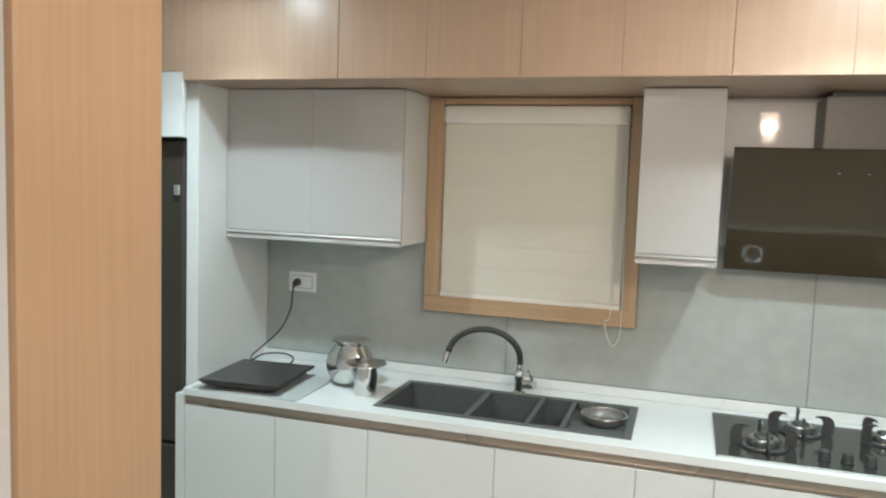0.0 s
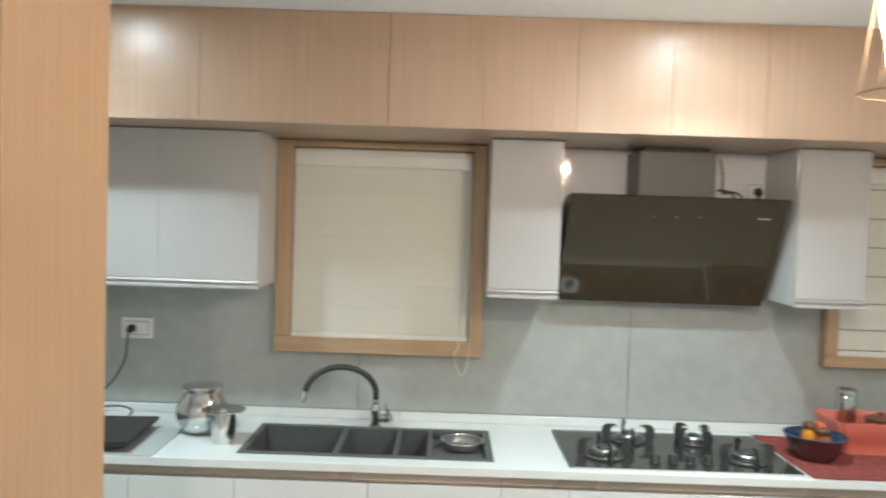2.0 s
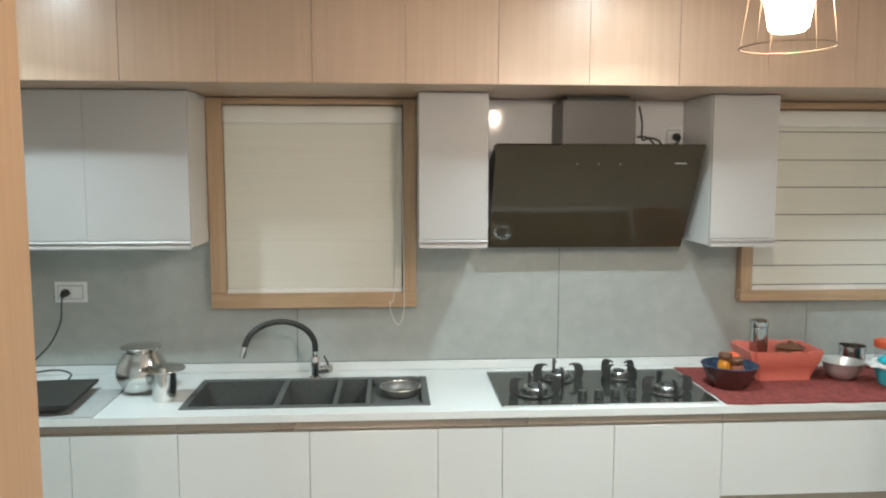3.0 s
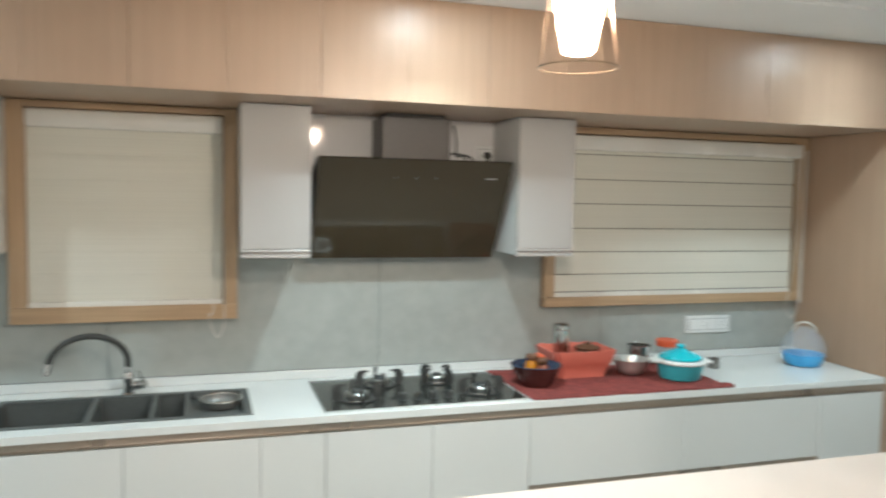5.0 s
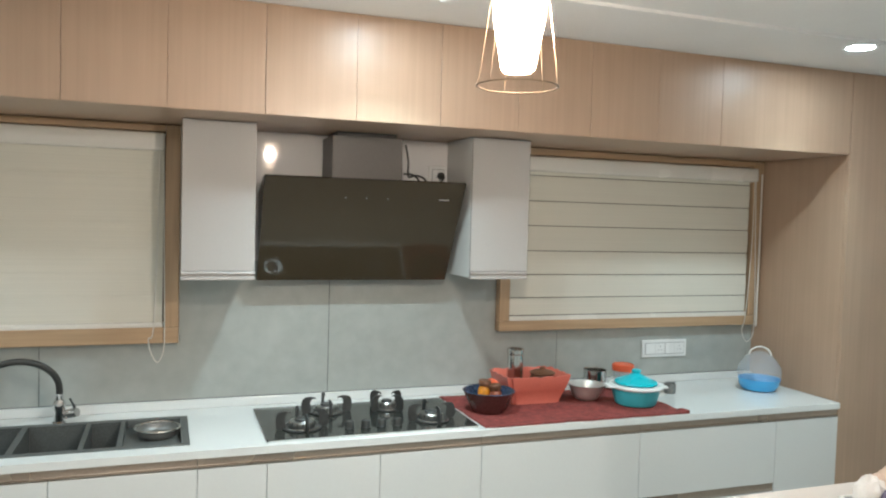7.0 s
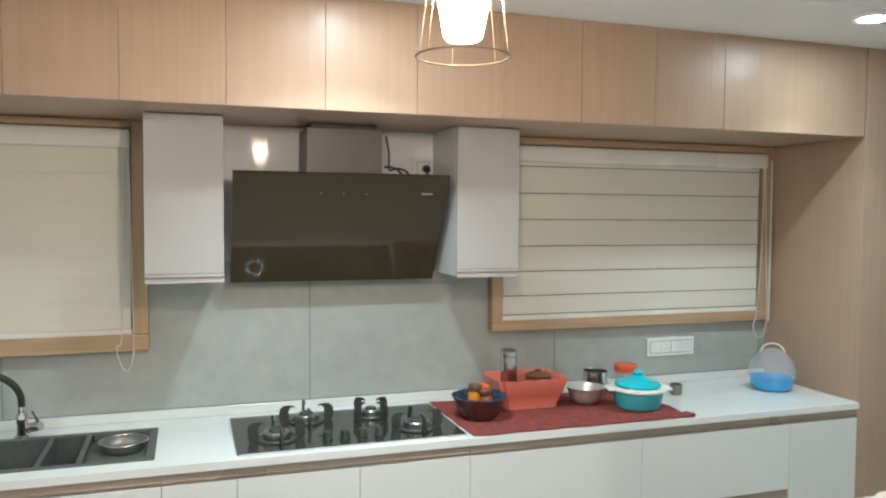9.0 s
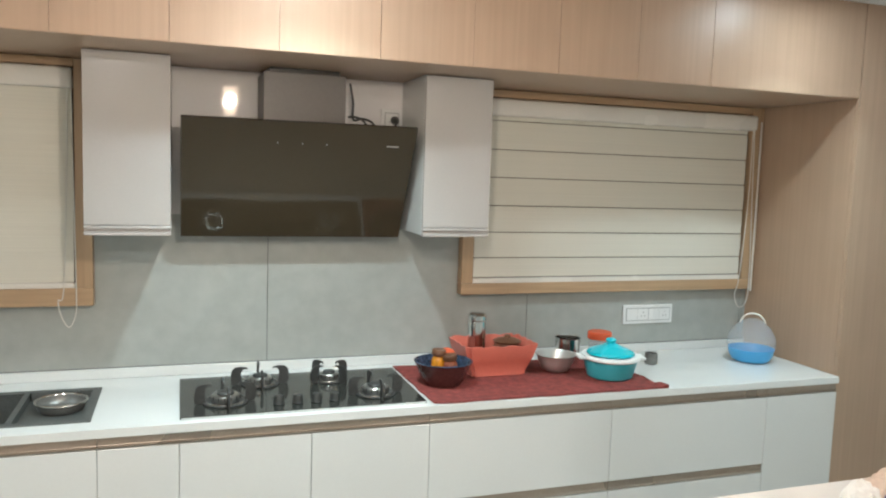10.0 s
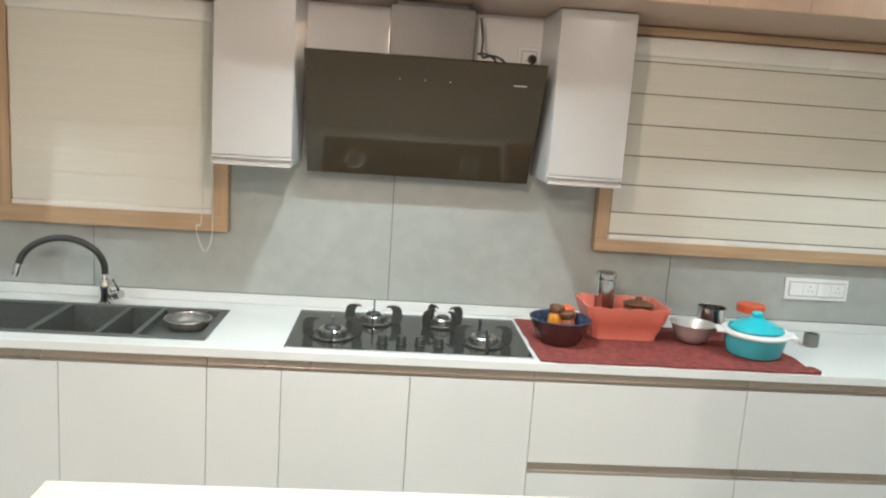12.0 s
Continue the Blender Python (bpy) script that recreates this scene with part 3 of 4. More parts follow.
t = thing("kitchen_tap", -0.543, 3.53, TOP, "chrome kitchen tap with a black flexible swan-neck spout", "tap")
part("base", lathe([(0.027, 0), (0.027, 0.006), (0.021, 0.012), (0.019, 0.05), (0.022, 0.056), (0.022, 0.085), (0.016, 0.095), (0.0, 0.097)], -0.543, 3.515, TOP, 28), CHROME, t)
part("valve", tube([(-0.52, 3.52, 0.913), (-0.495, 3.505, 0.921), (-0.478, 3.495, 0.926)], [0.019, 0.02, 0.017], 20), CHROME, t)
part("lever", tube([(-0.487, 3.498, 0.94), (-0.494, 3.49, 0.965), (-0.503, 3.482, 0.985)], [0.006, 0.005, 0.004], 10), CHROME, t)
neck = [(-0.543, 3.515, 0.97)]
for i in range(15):
    a = math.pi * i / 14 * 0.95
    neck.append((-0.543 - 0.141 + 0.141 * math.cos(a), 3.512 - 0.075 * i / 14, 1.02 + 0.115 * math.sin(a)))
part("spout", tube(smooth_line(neck, 4), 0.0125, 16), RUBBER, t, "black flexible rubber hose")
end = Vector(neck[-1])
part("nozzle", tube([end, end + Vector((-0.006, -0.003, -0.026)), end + Vector((-0.011, -0.005, -0.044))], [0.0135, 0.0145, 0.013], 18), CHROME, t)
part("neck_collar", tube([(-0.543, 3.515, 0.966), (-0.543, 3.515, 0.998)], 0.0145, 18), CHROME, t)


def shell(profile, wall=0.002):
    """An open vessel: the outer profile, and back down inside."""
    inner = [(max(r - wall, 0), h + (wall if i == 0 else 0)) for i, (r, h) in enumerate(profile)]
    return [(0, profile[0][1])] + profile + inner[::-1] + [(0, profile[0][1] + wall)]


def vessel(name, x, y, z, profile, mat, label, category, n=40, sx=1.0, sy=1.0, wall=0.002, part_name="vessel"):
    v = thing(name, x, y, z, label, category)
    part(part_name, lathe(shell(profile, wall), n=n, sx=sx, sy=sy), mat, v, local=True)
    return v


sb = vessel("steel_strainer_bowl", -0.183, 3.325, TOP - 0.021, [(0.06, 0), (0.07, 0.008), (0.076, 0.02), (0.078, 0.032), (0.08, 0.0325)], DARK_STEEL, "round stainless steel bowl standing in the sink drainer", "bowl")


part("rim", tube([(0.081 * math.cos(2 * math.pi * q / 40), 0.081 * math.sin(2 * math.pi * q / 40), 0.034) for q in range(40)], 0.0038, 8, closed=True), STEEL, sb, local=True)


# ---- hob ----
hob = thing("gas_hob", 0.614, 3.3, TOP, "four-burner black glass gas hob set on the worktop", "hob")
part("glass_plate", boxed(0.196, 1.035, 3.062, 3.543, TOP + 0.0005, TOP + 0.009, bevel=0.003), HOB_GLASS, hob)
part("front_trim", boxed(0.2, 1.031, 3.0585, 3.0618, TOP + 0.0005, TOP + 0.0075), BRUSHED, hob)
for x, y, r, reach, turn in ((0.346, 3.2, 0.066, 0.098, 4), (0.483, 3.405, 0.06, 0.1, 0), (0.744, 3.405, 0.052, 0.088, 33), (0.876, 3.19, 0.064, 0.097, 3)):
    z = TOP + 0.009
    part("drip_ring", lathe([(r + 0.008, 0.0005), (r + 0.01, 0.004), (r + 0.004, 0.008), (r - 0.006, 0.009), (r - 0.012, 0.006), (0, 0.006)], x, y, z, 40), IRON, hob)
    rim_ring = [(x + (r + 0.003) * math.cos(2 * math.pi * q / 40), y + (r + 0.003) * math.sin(2 * math.pi * q / 40), z + 0.0085) for q in range(40)]
    part("drip_rim", tube(rim_ring, 0.0016, 6, closed=True), STEEL, hob)
    part("burner", lathe([(0.0, 0.0065), (r * 0.72, 0.0065), (r * 0.76, 0.012), (r * 0.74, 0.026), (r * 0.66, 0.031), (0, 0.031)], x, y, z, 36), BURNER, hob)
    # Dark iron bars stand in for the shade inside the burner slots.
    for q in range(14):
        a = 2 * math.pi * (q + 0.3) / 14
        bm = bmesh.new()
        box(bm, r * 0.66, r * 0.763, -0.0014, 0.0014, 0.014, 0.0275)
        bm.transform(Matrix.Translation((x, y, z)) @ Matrix.Rotation(a, 4, "Z"))
        part("flame_slot", bm, IRON, hob)
    part("burner_cap", lathe([(0.0, 0.0312), (r * 0.44, 0.0312), (r * 0.46, 0.034), (r * 0.4, 0.039), (r * 0.2, 0.042), (0, 0.043)], x, y, z, 36), IRON, hob)
    for q in range(4):
        bm = bmesh.new()
        a = radians(turn + 90 * q)
        ux, uy = math.cos(a), math.sin(a)
        w = Vector((-uy, ux, 0)) * 0.003
        outline = [(reach - d, hh) for d, hh in ((0.0, 0.0005), (-0.006, 0.018), (-0.007, 0.04), (-0.002, 0.058), (0.01, 0.067), (0.03, 0.069), (0.05, 0.066), (0.056, 0.058), (0.046, 0.061), (0.036, 0.058), (0.03, 0.046), (0.031, 0.024), (0.036, 0.0005))]
        side = [[bm.verts.new(Vector((x + ux * d, y + uy * d, z + hh)) + w * s) for d, hh in outline] for s in (-1, 1)]
        bm.faces.new(side[0]), bm.faces.new(side[1][::-1])
        for i in range(len(outline)):
            j = (i + 1) % len(outline)
            bm.faces.new((side[0][j], side[0][i], side[1][i], side[1][j]))
        part("pan_support", bm, IRON, hob)
for x in (0.521, 0.586, 0.651, 0.716):
    part("knob", lathe([(0.018, 0.0), (0.02, 0.004), (0.018, 0.006), (0.0165, 0.026), (0.0145, 0.03), (0, 0.0305)], x, 3.14, TOP + 0.0092, 24), RUBBER, hob)


# ---- things on the worktop ----
m = thing("counter_mat", -1.53, 3.2, TOP, "thin pale grey mat under the induction cooktop", "mat")
bm = prism([(-1.745, 3.035), (-1.29, 3.03), (-1.295, 3.38), (-1.772, 3.42)], "z", TOP + 0.0005, TOP + 0.005)
part("mat", bm, GREY_MAT, m)
ind = thing("induction_cooktop", -1.6, 3.25, TOP, "black portable induction cooktop on a grey mat", "cooktop")
O = Matrix.Translation((-1.555, 3.212, 0)) @ Matrix.Rotation(radians(4), 4, "Z")
bm = bmesh.new()
lo = [bm.verts.new(O @ Vector((sx * 0.13, sy * 0.15, TOP + 0.0105))) for sx, sy in ((-1, -1), (1, -1), (1, 1), (-1, 1))]
hi = [bm.verts.new(O @ Vector((sx * 0.175, sy * 0.19, TOP + 0.04))) for sx, sy in ((-1, -1), (1, -1), (1, 1), (-1, 1))]
bm.faces.new(lo[::-1]), bm.faces.new(hi)
for i in range(4):
    bm.faces.new((lo[i], lo[(i + 1) % 4], hi[(i + 1) % 4], hi[i]))
bmesh.ops.bevel(bm, geom=bm.edges[:], offset=0.008, segments=3, affect="EDGES")
part("housing", bm, BLACK_METAL, ind)
bm = boxed(-0.165, 0.165, -0.18, 0.18, TOP + 0.0405, TOP + 0.0442, bevel=0.0015)
bm.transform(O)
part("glass_top", bm, BLACK_SATIN, ind)
for sx in (-1, 1):
    for sy in (-1, 1):
        p = O @ Vector((sx * 0.1, sy * 0.11, 0))
        part("foot", lathe([(0, 0.0052), (0.014, 0.0052), (0.014, 0.0115), (0, 0.0115)], p.x, p.y, TOP, 14), RUBBER, ind)
part("power_lead", tube(smooth_line([(-1.74, 3.455, 0.9), (-1.69, 3.478, 0.93), (-1.6, 3.49, 0.938), (-1.54, 3.47, 0.925), (-1.55, 3.44, 0.9)]), 0.0038, 8), RUBBER, ind)

p = vessel("steel_pot", -1.218, 3.36, TOP + 0.0055, [(0.058, 0.0), (0.075, 0.012), (0.097, 0.055), (0.1, 0.085), (0.088, 0.12), (0.068, 0.148), (0.062, 0.158), (0.068, 0.168), (0.078, 0.176)], STEEL, "round-bellied polished steel water pot", "pot")
part("lid", lathe([(0.076, 0.177), (0.078, 0.181), (0.05, 0.184), (0.02, 0.187), (0, 0.187)], n=36), STEEL, p, "flat steel lid", local=True)
p = vessel("steel_tumbler", -1.095, 3.235, TOP + 0.0005, [(0.042, 0.0), (0.044, 0.004), (0.047, 0.06), (0.049, 0.112)], STEEL, "polished steel tumbler covered by a small steel plate", "tumbler")
part("plate", lathe([(0.0, 0.1125), (0.05, 0.1125), (0.07, 0.117), (0.082, 0.124), (0.081, 0.1265), (0.05, 0.1165), (0.016, 0.117), (0.012, 0.126), (0, 0.128)], n=40), STEEL, p, local=True)

# red runner with soft waves
m = thing("table_runner", 1.55, 3.28, TOP, "dark red woven runner spread on the worktop", "cloth")
bm = bmesh.new()
NX, NY = 56, 34
grid = {}
for layer in (0, 1):
    for i in range(NX + 1):
        for j in range(NY + 1):
            u, v = i / NX, j / NY
            near, far = Vector((1.055 + 0.975 * u, 3.038 - 0.004 * u, 0)), Vector((1.048 + 0.975 * u, 3.575 - 0.03 * u, 0))
            q = near.lerp(far, v)
            n = noise.noise(Vector((q.x * 9, q.y * 9, 0.3)))
            ripple = 0.009 * max(0, n) + 0.002 * noise.noise(Vector((q.x * 40, q.y * 40, 2)))
            edge = min(u, 1 - u, v, 1 - v)
            q.x += 0.014 * noise.noise(Vector((q.y * 12, 5, u))) * (1 if u > 0.5 else 0.3)
            q.y += 0.008 * noise.noise(Vector((q.x * 10, 9, v)))
            q.z = TOP + 0.0014 + (0.0035 + max(0, ripple) * min(1, edge * 8 + 0.3) if layer else 0)
            if u > 0.97 and v < 0.1 and layer:
                q.z += 0.01
            grid[layer, i, j] = bm.verts.new(q)
for i in range(NX):
    for j in range(NY):
        bm.faces.new([grid[1, i, j], grid[1, i + 1, j], grid[1, i + 1, j + 1], grid[1, i, j + 1]])
        bm.faces.new([grid[0, i, j], grid[0, i, j + 1], grid[0, i + 1, j + 1], grid[0, i + 1, j]])
ring = [(i, 0) for i in range(NX)] + [(NX, j) for j in range(NY)] + [(i, NY) for i in range(NX, 0, -1)] + [(0, j) for j in range(NY, 0, -1)]
for a, b in zip(ring, ring[1:] + ring[:1]):
    bm.faces.new([grid[0, a[0], a[1]], grid[0, b[0], b[1]], grid[1, b[0], b[1]], grid[1, a[0], a[1]]])
part("cloth", bm, RED_CLOTH, m)
for u0, u1, y0, y1 in ((1.062, 2.018, 3.036, 3.046), (1.056, 2.008, 3.558, 3.566)):
    steps = [u0 + (u1 - u0) * i / 40 for i in range(41)]
    drift = lambda x: (-0.004 if y0 < 3.3 else -0.03) * (x - 1.05) / 0.96
    line = [(x, (y0 + y1) / 2 + drift(x) + 0.008 * noise.noise(Vector((x * 10, 9, 0 if y0 < 3.3 else 1))), TOP + 0.0062) for x in steps]
    part("hem", tube(line, 0.0028, 6), RED_CLOTH, m)
ON = TOP + 0.0078

p = vessel("glazed_bowl", 1.165, 3.27, ON, [(0.068, 0), (0.082, 0.018), (0.096, 0.05), (0.108, 0.08), (0.114, 0.09)], PLUM, "dark glazed bowl with a navy patterned inside, holding jars", "bowl", wall=0.005)
part("glaze", lathe([(0.0, 0.012), (0.07, 0.014), (0.094, 0.052), (0.1065, 0.082), (0.115, 0.0912), (0.109, 0.094), (0.102, 0.083), (0.09, 0.054), (0.065, 0.019), (0, 0.017)], n=40), NAVY, p, "navy patterned glaze inside", local=True)
for x, y, tilt, tall, fill, lab in ((1.145, 3.285, 4, 1.0, AMBER, "small amber spice jar with a brown screw lid"), (1.196, 3.255, -7, 0.86, RUST, "small rust-red spice jar with a dark brown lid")):
    j = thing("spice_jar", x, y, ON + 0.026, lab, "jar", "spice jars in the glazed bowl")
    R = Matrix.Rotation(radians(tilt), 4, "Y") @ Matrix.Diagonal((0.92, 0.92, tall, 1))
    bm = lathe([(0, 0.002), (0.025, 0.002), (0.028, 0.006), (0.029, 0.012), (0.029, 0.062), (0.027, 0.07), (0.023, 0.076), (0.023, 0.082), (0, 0.082)], n=24)
    bm.transform(R)
    part("jar", bm, fill, j, local=True)
    bm = lathe([(0, 0.0825), (0.028, 0.0825), (0.03, 0.086), (0.03, 0.103), (0.027, 0.107), (0, 0.107)], n=24)
    bm.transform(R)
    part("lid", bm, BROWN, j, local=True)
# Round orange form standing for the coral basket behind the bowl, no fruit.
j = thing("fruit", 1.195, 3.315, ON + 0.06, "round orange form in the bowl standing for part of the basket", "fruit")
part("round_form", lathe([(0, 0), (0.02, 0.004), (0.034, 0.02), (0.037, 0.036), (0.03, 0.058), (0.014, 0.068), (0, 0.066)], n=24), ORANGE, j, local=True)

# coral basket
bk = thing("plastic_basket", 1.43, 3.41, ON, "coral plastic basket holding steel and wooden kitchenware", "basket")


def tub(w0, d0, w1, d1, h, wall, scallop, cx, cy, z):
    bm = bmesh.new()
    n = 16

    def ring(w, d, hh, wave=0.0):
        out = []
        for side in range(4):
            for i in range(n):
                t = -1 + 2 * i / n
                x, y = ((t, -1), (1, t), (-t, 1), (-1, -t))[side]
                r = 0.85 if abs(t) > 0.97 else 1.0
                out.append(bm.verts.new((cx + x * w * (r if abs(x) > 0.97 and abs(y) > 0.97 else 1), cy + y * d * (r if abs(x) > 0.97 and abs(y) > 0.97 else 1), z + hh + wave * abs(math.sin(i / n * math.pi * 4)))))
        return out
    rings = [ring(w0, d0, 0), ring(w0 * 1.01, d0 * 1.01, h * 0.12), ring((w0 + w1) / 2, (d0 + d1) / 2, h * 0.5), ring((w0 + w1) / 2 + 0.004, (d0 + d1) / 2 + 0.004, h * 0.55), ring(w1, d1, h, scallop),
             ring(w1 - wall, d1 - wall, h, scallop), ring((w0 + w1) / 2 - wall, (d0 + d1) / 2 - wall, h * 0.5), ring(w0 - wall, d0 - wall, wall)]
    for a, b in zip(rings, rings[1:]):
        for i in range(len(a)):
            k2 = (i + 1) % len(a)
            bm.faces.new((a[i], a[k2], b[k2], b[i]))
    bm.faces.new(rings[0][::-1]), bm.faces.new(rings[-1])
    return bm


part("tub", tub(0.118, 0.082, 0.16, 0.115, 0.125, 0.005, 0.006, 1.43, 3.41, ON), CORAL, bk)
p = vessel("steel_canister", 1.372, 3.45, ON + 0.0055, [(0.037, 0), (0.038, 0.01), (0.038, 0.2), (0.035, 0.205)], STEEL, "tall narrow steel canister standing in the basket", "canister", n=28)
part("lid", lathe([(0, 0.2055), (0.0395, 0.2055), (0.04, 0.21), (0.04, 0.225), (0.034, 0.232), (0, 0.233)], n=28), STEEL, p, local=True)
p = vessel("wooden_pot", 1.50, 3.42, ON + 0.0055, [(0.04, 0), (0.055, 0.03), (0.058, 0.09), (0.05, 0.11)], BROWN, "small brown wooden pot with a lid in the basket", "pot", n=28)
part("lid", lathe([(0, 0.1105), (0.055, 0.1105), (0.06, 0.118), (0.04, 0.128), (0.014, 0.132), (0.012, 0.143), (0, 0.146)], n=28), BROWN, p, local=True)

vessel("steel_bowl", 1.70, 3.36, ON, [(0.04, 0), (0.055, 0.008), (0.07, 0.035), (0.078, 0.062), (0.084, 0.072), (0.088, 0.073)], SATIN, "small stainless steel mixing bowl on the runner", "bowl")
vessel("steel_glass", 1.83, 3.5, ON, [(0.052, 0), (0.053, 0.02), (0.055, 0.06), (0.057, 0.105), (0.059, 0.108)], STEEL, "stainless steel drinking glass on the runner", "glass", n=32)
p = vessel("plastic_jar", 1.985, 3.49, TOP + 0.0075, [(0.045, 0), (0.05, 0.008), (0.05, 0.085), (0.044, 0.098)], CLEAR, "clear plastic jar with an orange screw lid", "jar", n=32)
part("lid", lathe([(0, 0.0985), (0.053, 0.0985), (0.054, 0.102), (0.054, 0.126), (0.05, 0.13), (0, 0.13)], n=32), ORANGE, p, "orange screw lid", local=True)

cs = thing("casserole", 1.878, 3.22, ON, "teal plastic casserole with white rim and cyan lid", "casserole")
part("pot", lathe([(0, 0), (0.08, 0.0), (0.092, 0.008), (0.105, 0.05), (0.11, 0.078), (0, 0.078)], n=44), TEAL, cs, local=True)
bm = lathe([(0.104, 0.0785), (0.117, 0.079), (0.122, 0.086), (0.118, 0.095), (0.104, 0.097), (0.086, 0.09)], n=44)
for s_ in (-1, 1):
    box(bm, s_ * 0.112 - 0.028, s_ * 0.112 + 0.028, -0.042, 0.042, 0.08, 0.09, bevel=0.0045)
bm.transform(Matrix.Rotation(radians(-15), 4, "Z"))
part("rim", bm, WHITE_PLASTIC, cs, "white plastic rim with two lug handles", local=True)
part("lid", lathe([(0.094, 0.0972), (0.098, 0.1), (0.094, 0.108), (0.068, 0.12), (0.036, 0.132), (0.02, 0.142), (0, 0.144)], n=44), CYAN, cs, local=True)
part("lid_knob", lathe([(0.018, 0.141), (0.016, 0.145), (0.021, 0.15), (0.022, 0.156), (0.016, 0.162), (0, 0.164)], n=28), CYAN, cs, local=True)

vessel("steel_cup", 2.2, 3.4, TOP + 0.0005, [(0.024, 0), (0.028, 0.004), (0.029, 0.026), (0.028, 0.05)], DARK_STEEL, "tiny stainless steel cup standing on the worktop", "cup", n=24)

bx = thing("storage_dome", 2.715, 3.36, TOP + 0.0005, "sky blue container with a clear domed lid and handle", "container")
part("base", lathe(shell([(0.066, 0), (0.08, 0.005), (0.096, 0.03), (0.102, 0.062)], 0.003), n=44), BLUE, bx, local=True)
dome = [(0.103, 0.063), (0.108, 0.07), (0.11, 0.095), (0.1, 0.13), (0.078, 0.163), (0.046, 0.188), (0.02, 0.2), (0, 0.203)]
part("dome", lathe(dome + [(max(0, q - 0.0022), h - 0.002) for q, h in dome[::-1]], n=44), CLEAR, bx, "clear frosted plastic dome", local=True)
arc = [(0.052 * math.cos(a), 0.0, 0.176 + 0.046 * math.sin(a)) for a in [math.pi * i / 16 for i in range(17)]]
bm = tube(arc, 0.0042, 8)
bm.transform(Matrix.Rotation(radians(-40), 4, "Z"))
part("handle", bm, CREAM_PLASTIC, bx, local=True)


# ---- bar counter in the opening ----
b = thing("bar_counter", 0.92, 1.55, 0, "bar counter with a cream stone top in the wall opening", "counter")
part("countertop", boxed(-0.05, JR - 0.001, 1.22, 1.88, BAR - 0.04, BAR, bevel=0.003), BAR_STONE, b)
part("base", boxed(0.1, JR - 0.001, 1.42, 1.78, 0.0, BAR - 0.0405), WHITE, b)

tr = thing("serving_tray", 1.6, 1.58, BAR, "white plastic tray heaped with fruit and packets", "tray")
bm = bmesh.new()
TX0, TX1, TY0, TY1, TZ = 1.43, 1.67, 1.36, 1.68, BAR + 0.0005
box(bm, TX0, TX1, TY0, TY1, TZ, TZ + 0.005, bevel=0.001)
for a in ((TX0, TX0 + 0.006, TY0, TY1), (TX1 - 0.006, TX1, TY0, TY1), (TX0 + 0.006, TX1 - 0.006, TY0, TY0 + 0.006), (TX0 + 0.006, TX1 - 0.006, TY1 - 0.006, TY1)):
    box(bm, *a, TZ + 0.003, TZ + 0.058, bevel=0.0015)
tray_body = part("tray", bm, WHITE_PLASTIC, tr)
for i, (a, w) in enumerate(((1.655, 0.008), (1.64, 0.004), (1.622, 0.005), (1.605, 0.003), (1.588, 0.012))):
    part("marking", boxed(TX0 - 0.0006, TX0 + 0.0004, a - w / 2, a + w / 2, TZ + 0.026, TZ + 0.026 + min(w, 0.009)), GREY_PLASTIC, tr)


def lump(name, x, y, z, sx, sy, sz, mat, label, category, rough=0.25, seed=0.0, freq=3.0, peak=0.0):
    """A soft crumpled bundle."""
    o = thing(name, x, y, z, label, category)
    bm = bmesh.new()
    bmesh.ops.create_icosphere(bm, subdivisions=4, radius=1.0)
    for v in bm.verts:
        d = 1 + rough * noise.noise(v.co * freq + Vector((seed, 0, 0))) + rough * 0.5 * noise.noise(v.co * freq * 2.7 + Vector((0, seed, 0)))
        v.co = Vector((v.co.x * sx * d, v.co.y * sy * d, max(v.co.z * d, -0.8) * sz + 0.8 * sz + peak * sz * max(0, v.co.z) ** 5))
    part("folded_sheet", bm, mat, o, local=True)
    return o


def draped(name, x, y, z, sx, sy, sz, turn, mat, label, category, folds, seed):
    """A loosely folded sheet: a closed mound with sharp-crested folds running across it."""
    o = thing(name, x, y, z, label, category)
    bm = bmesh.new()
    bmesh.ops.create_icosphere(bm, subdivisions=5, radius=1.0)
    for v in bm.verts:
        u, w, h = v.co
        bend = 0.5 * noise.noise(Vector((u * 1.3, w * 1.3, seed)))
        crest = abs(math.sin(folds * (u + 0.45 * w + bend) + seed))
        ridge = 1 - 2.2 * abs(noise.noise(Vector((u * 1.7 + seed, w * 1.7, h * 1.7 + seed))))
        d = 0.8 + 0.14 * crest + 0.26 * ridge + 0.1 * noise.noise(Vector((u * 2.2 + seed, w * 2.2, h * 2.2)))
        d += 0.16 * (0.5 - abs(noise.noise(Vector((u * 3.1, w * 3.1 + seed, h * 3.1))))) - 0.1 * abs(noise.noise(Vector((u * 6.5 + seed, w * 6.5, h * 6.5))))
        top_flat = math.copysign(abs(h) ** 0.75, h)
        v.co = (u * sx * (0.8 + 0.2 * d), w * sy * (0.8 + 0.2 * d), max(top_flat * d, -0.75) * sz + 0.75 * sz)
    bm.transform(Matrix.Rotation(radians(turn), 4, "Z"))
    part("folded_sheet", bm, mat, o, local=True)
    return o


draped("tissue", 1.486, 1.634, BAR + 0.03, 0.04, 0.04, 0.046, 25, TISSUE, "crumpled white tissue in the tray", "tissue", 2.2, 1.0)
draped("folded_cloth", 1.488, 1.566, BAR + 0.022, 0.042, 0.034, 0.05, 50, PURPLE, "grey-purple folded cloth in the tray", "cloth", 2.6, 4.0)
draped("paper_bag", 1.56, 1.62, BAR + 0.006, 0.08, 0.055, 0.07, -20, BEIGE, "crumpled beige paper bag in the tray", "bag", 2.6, 7.0)
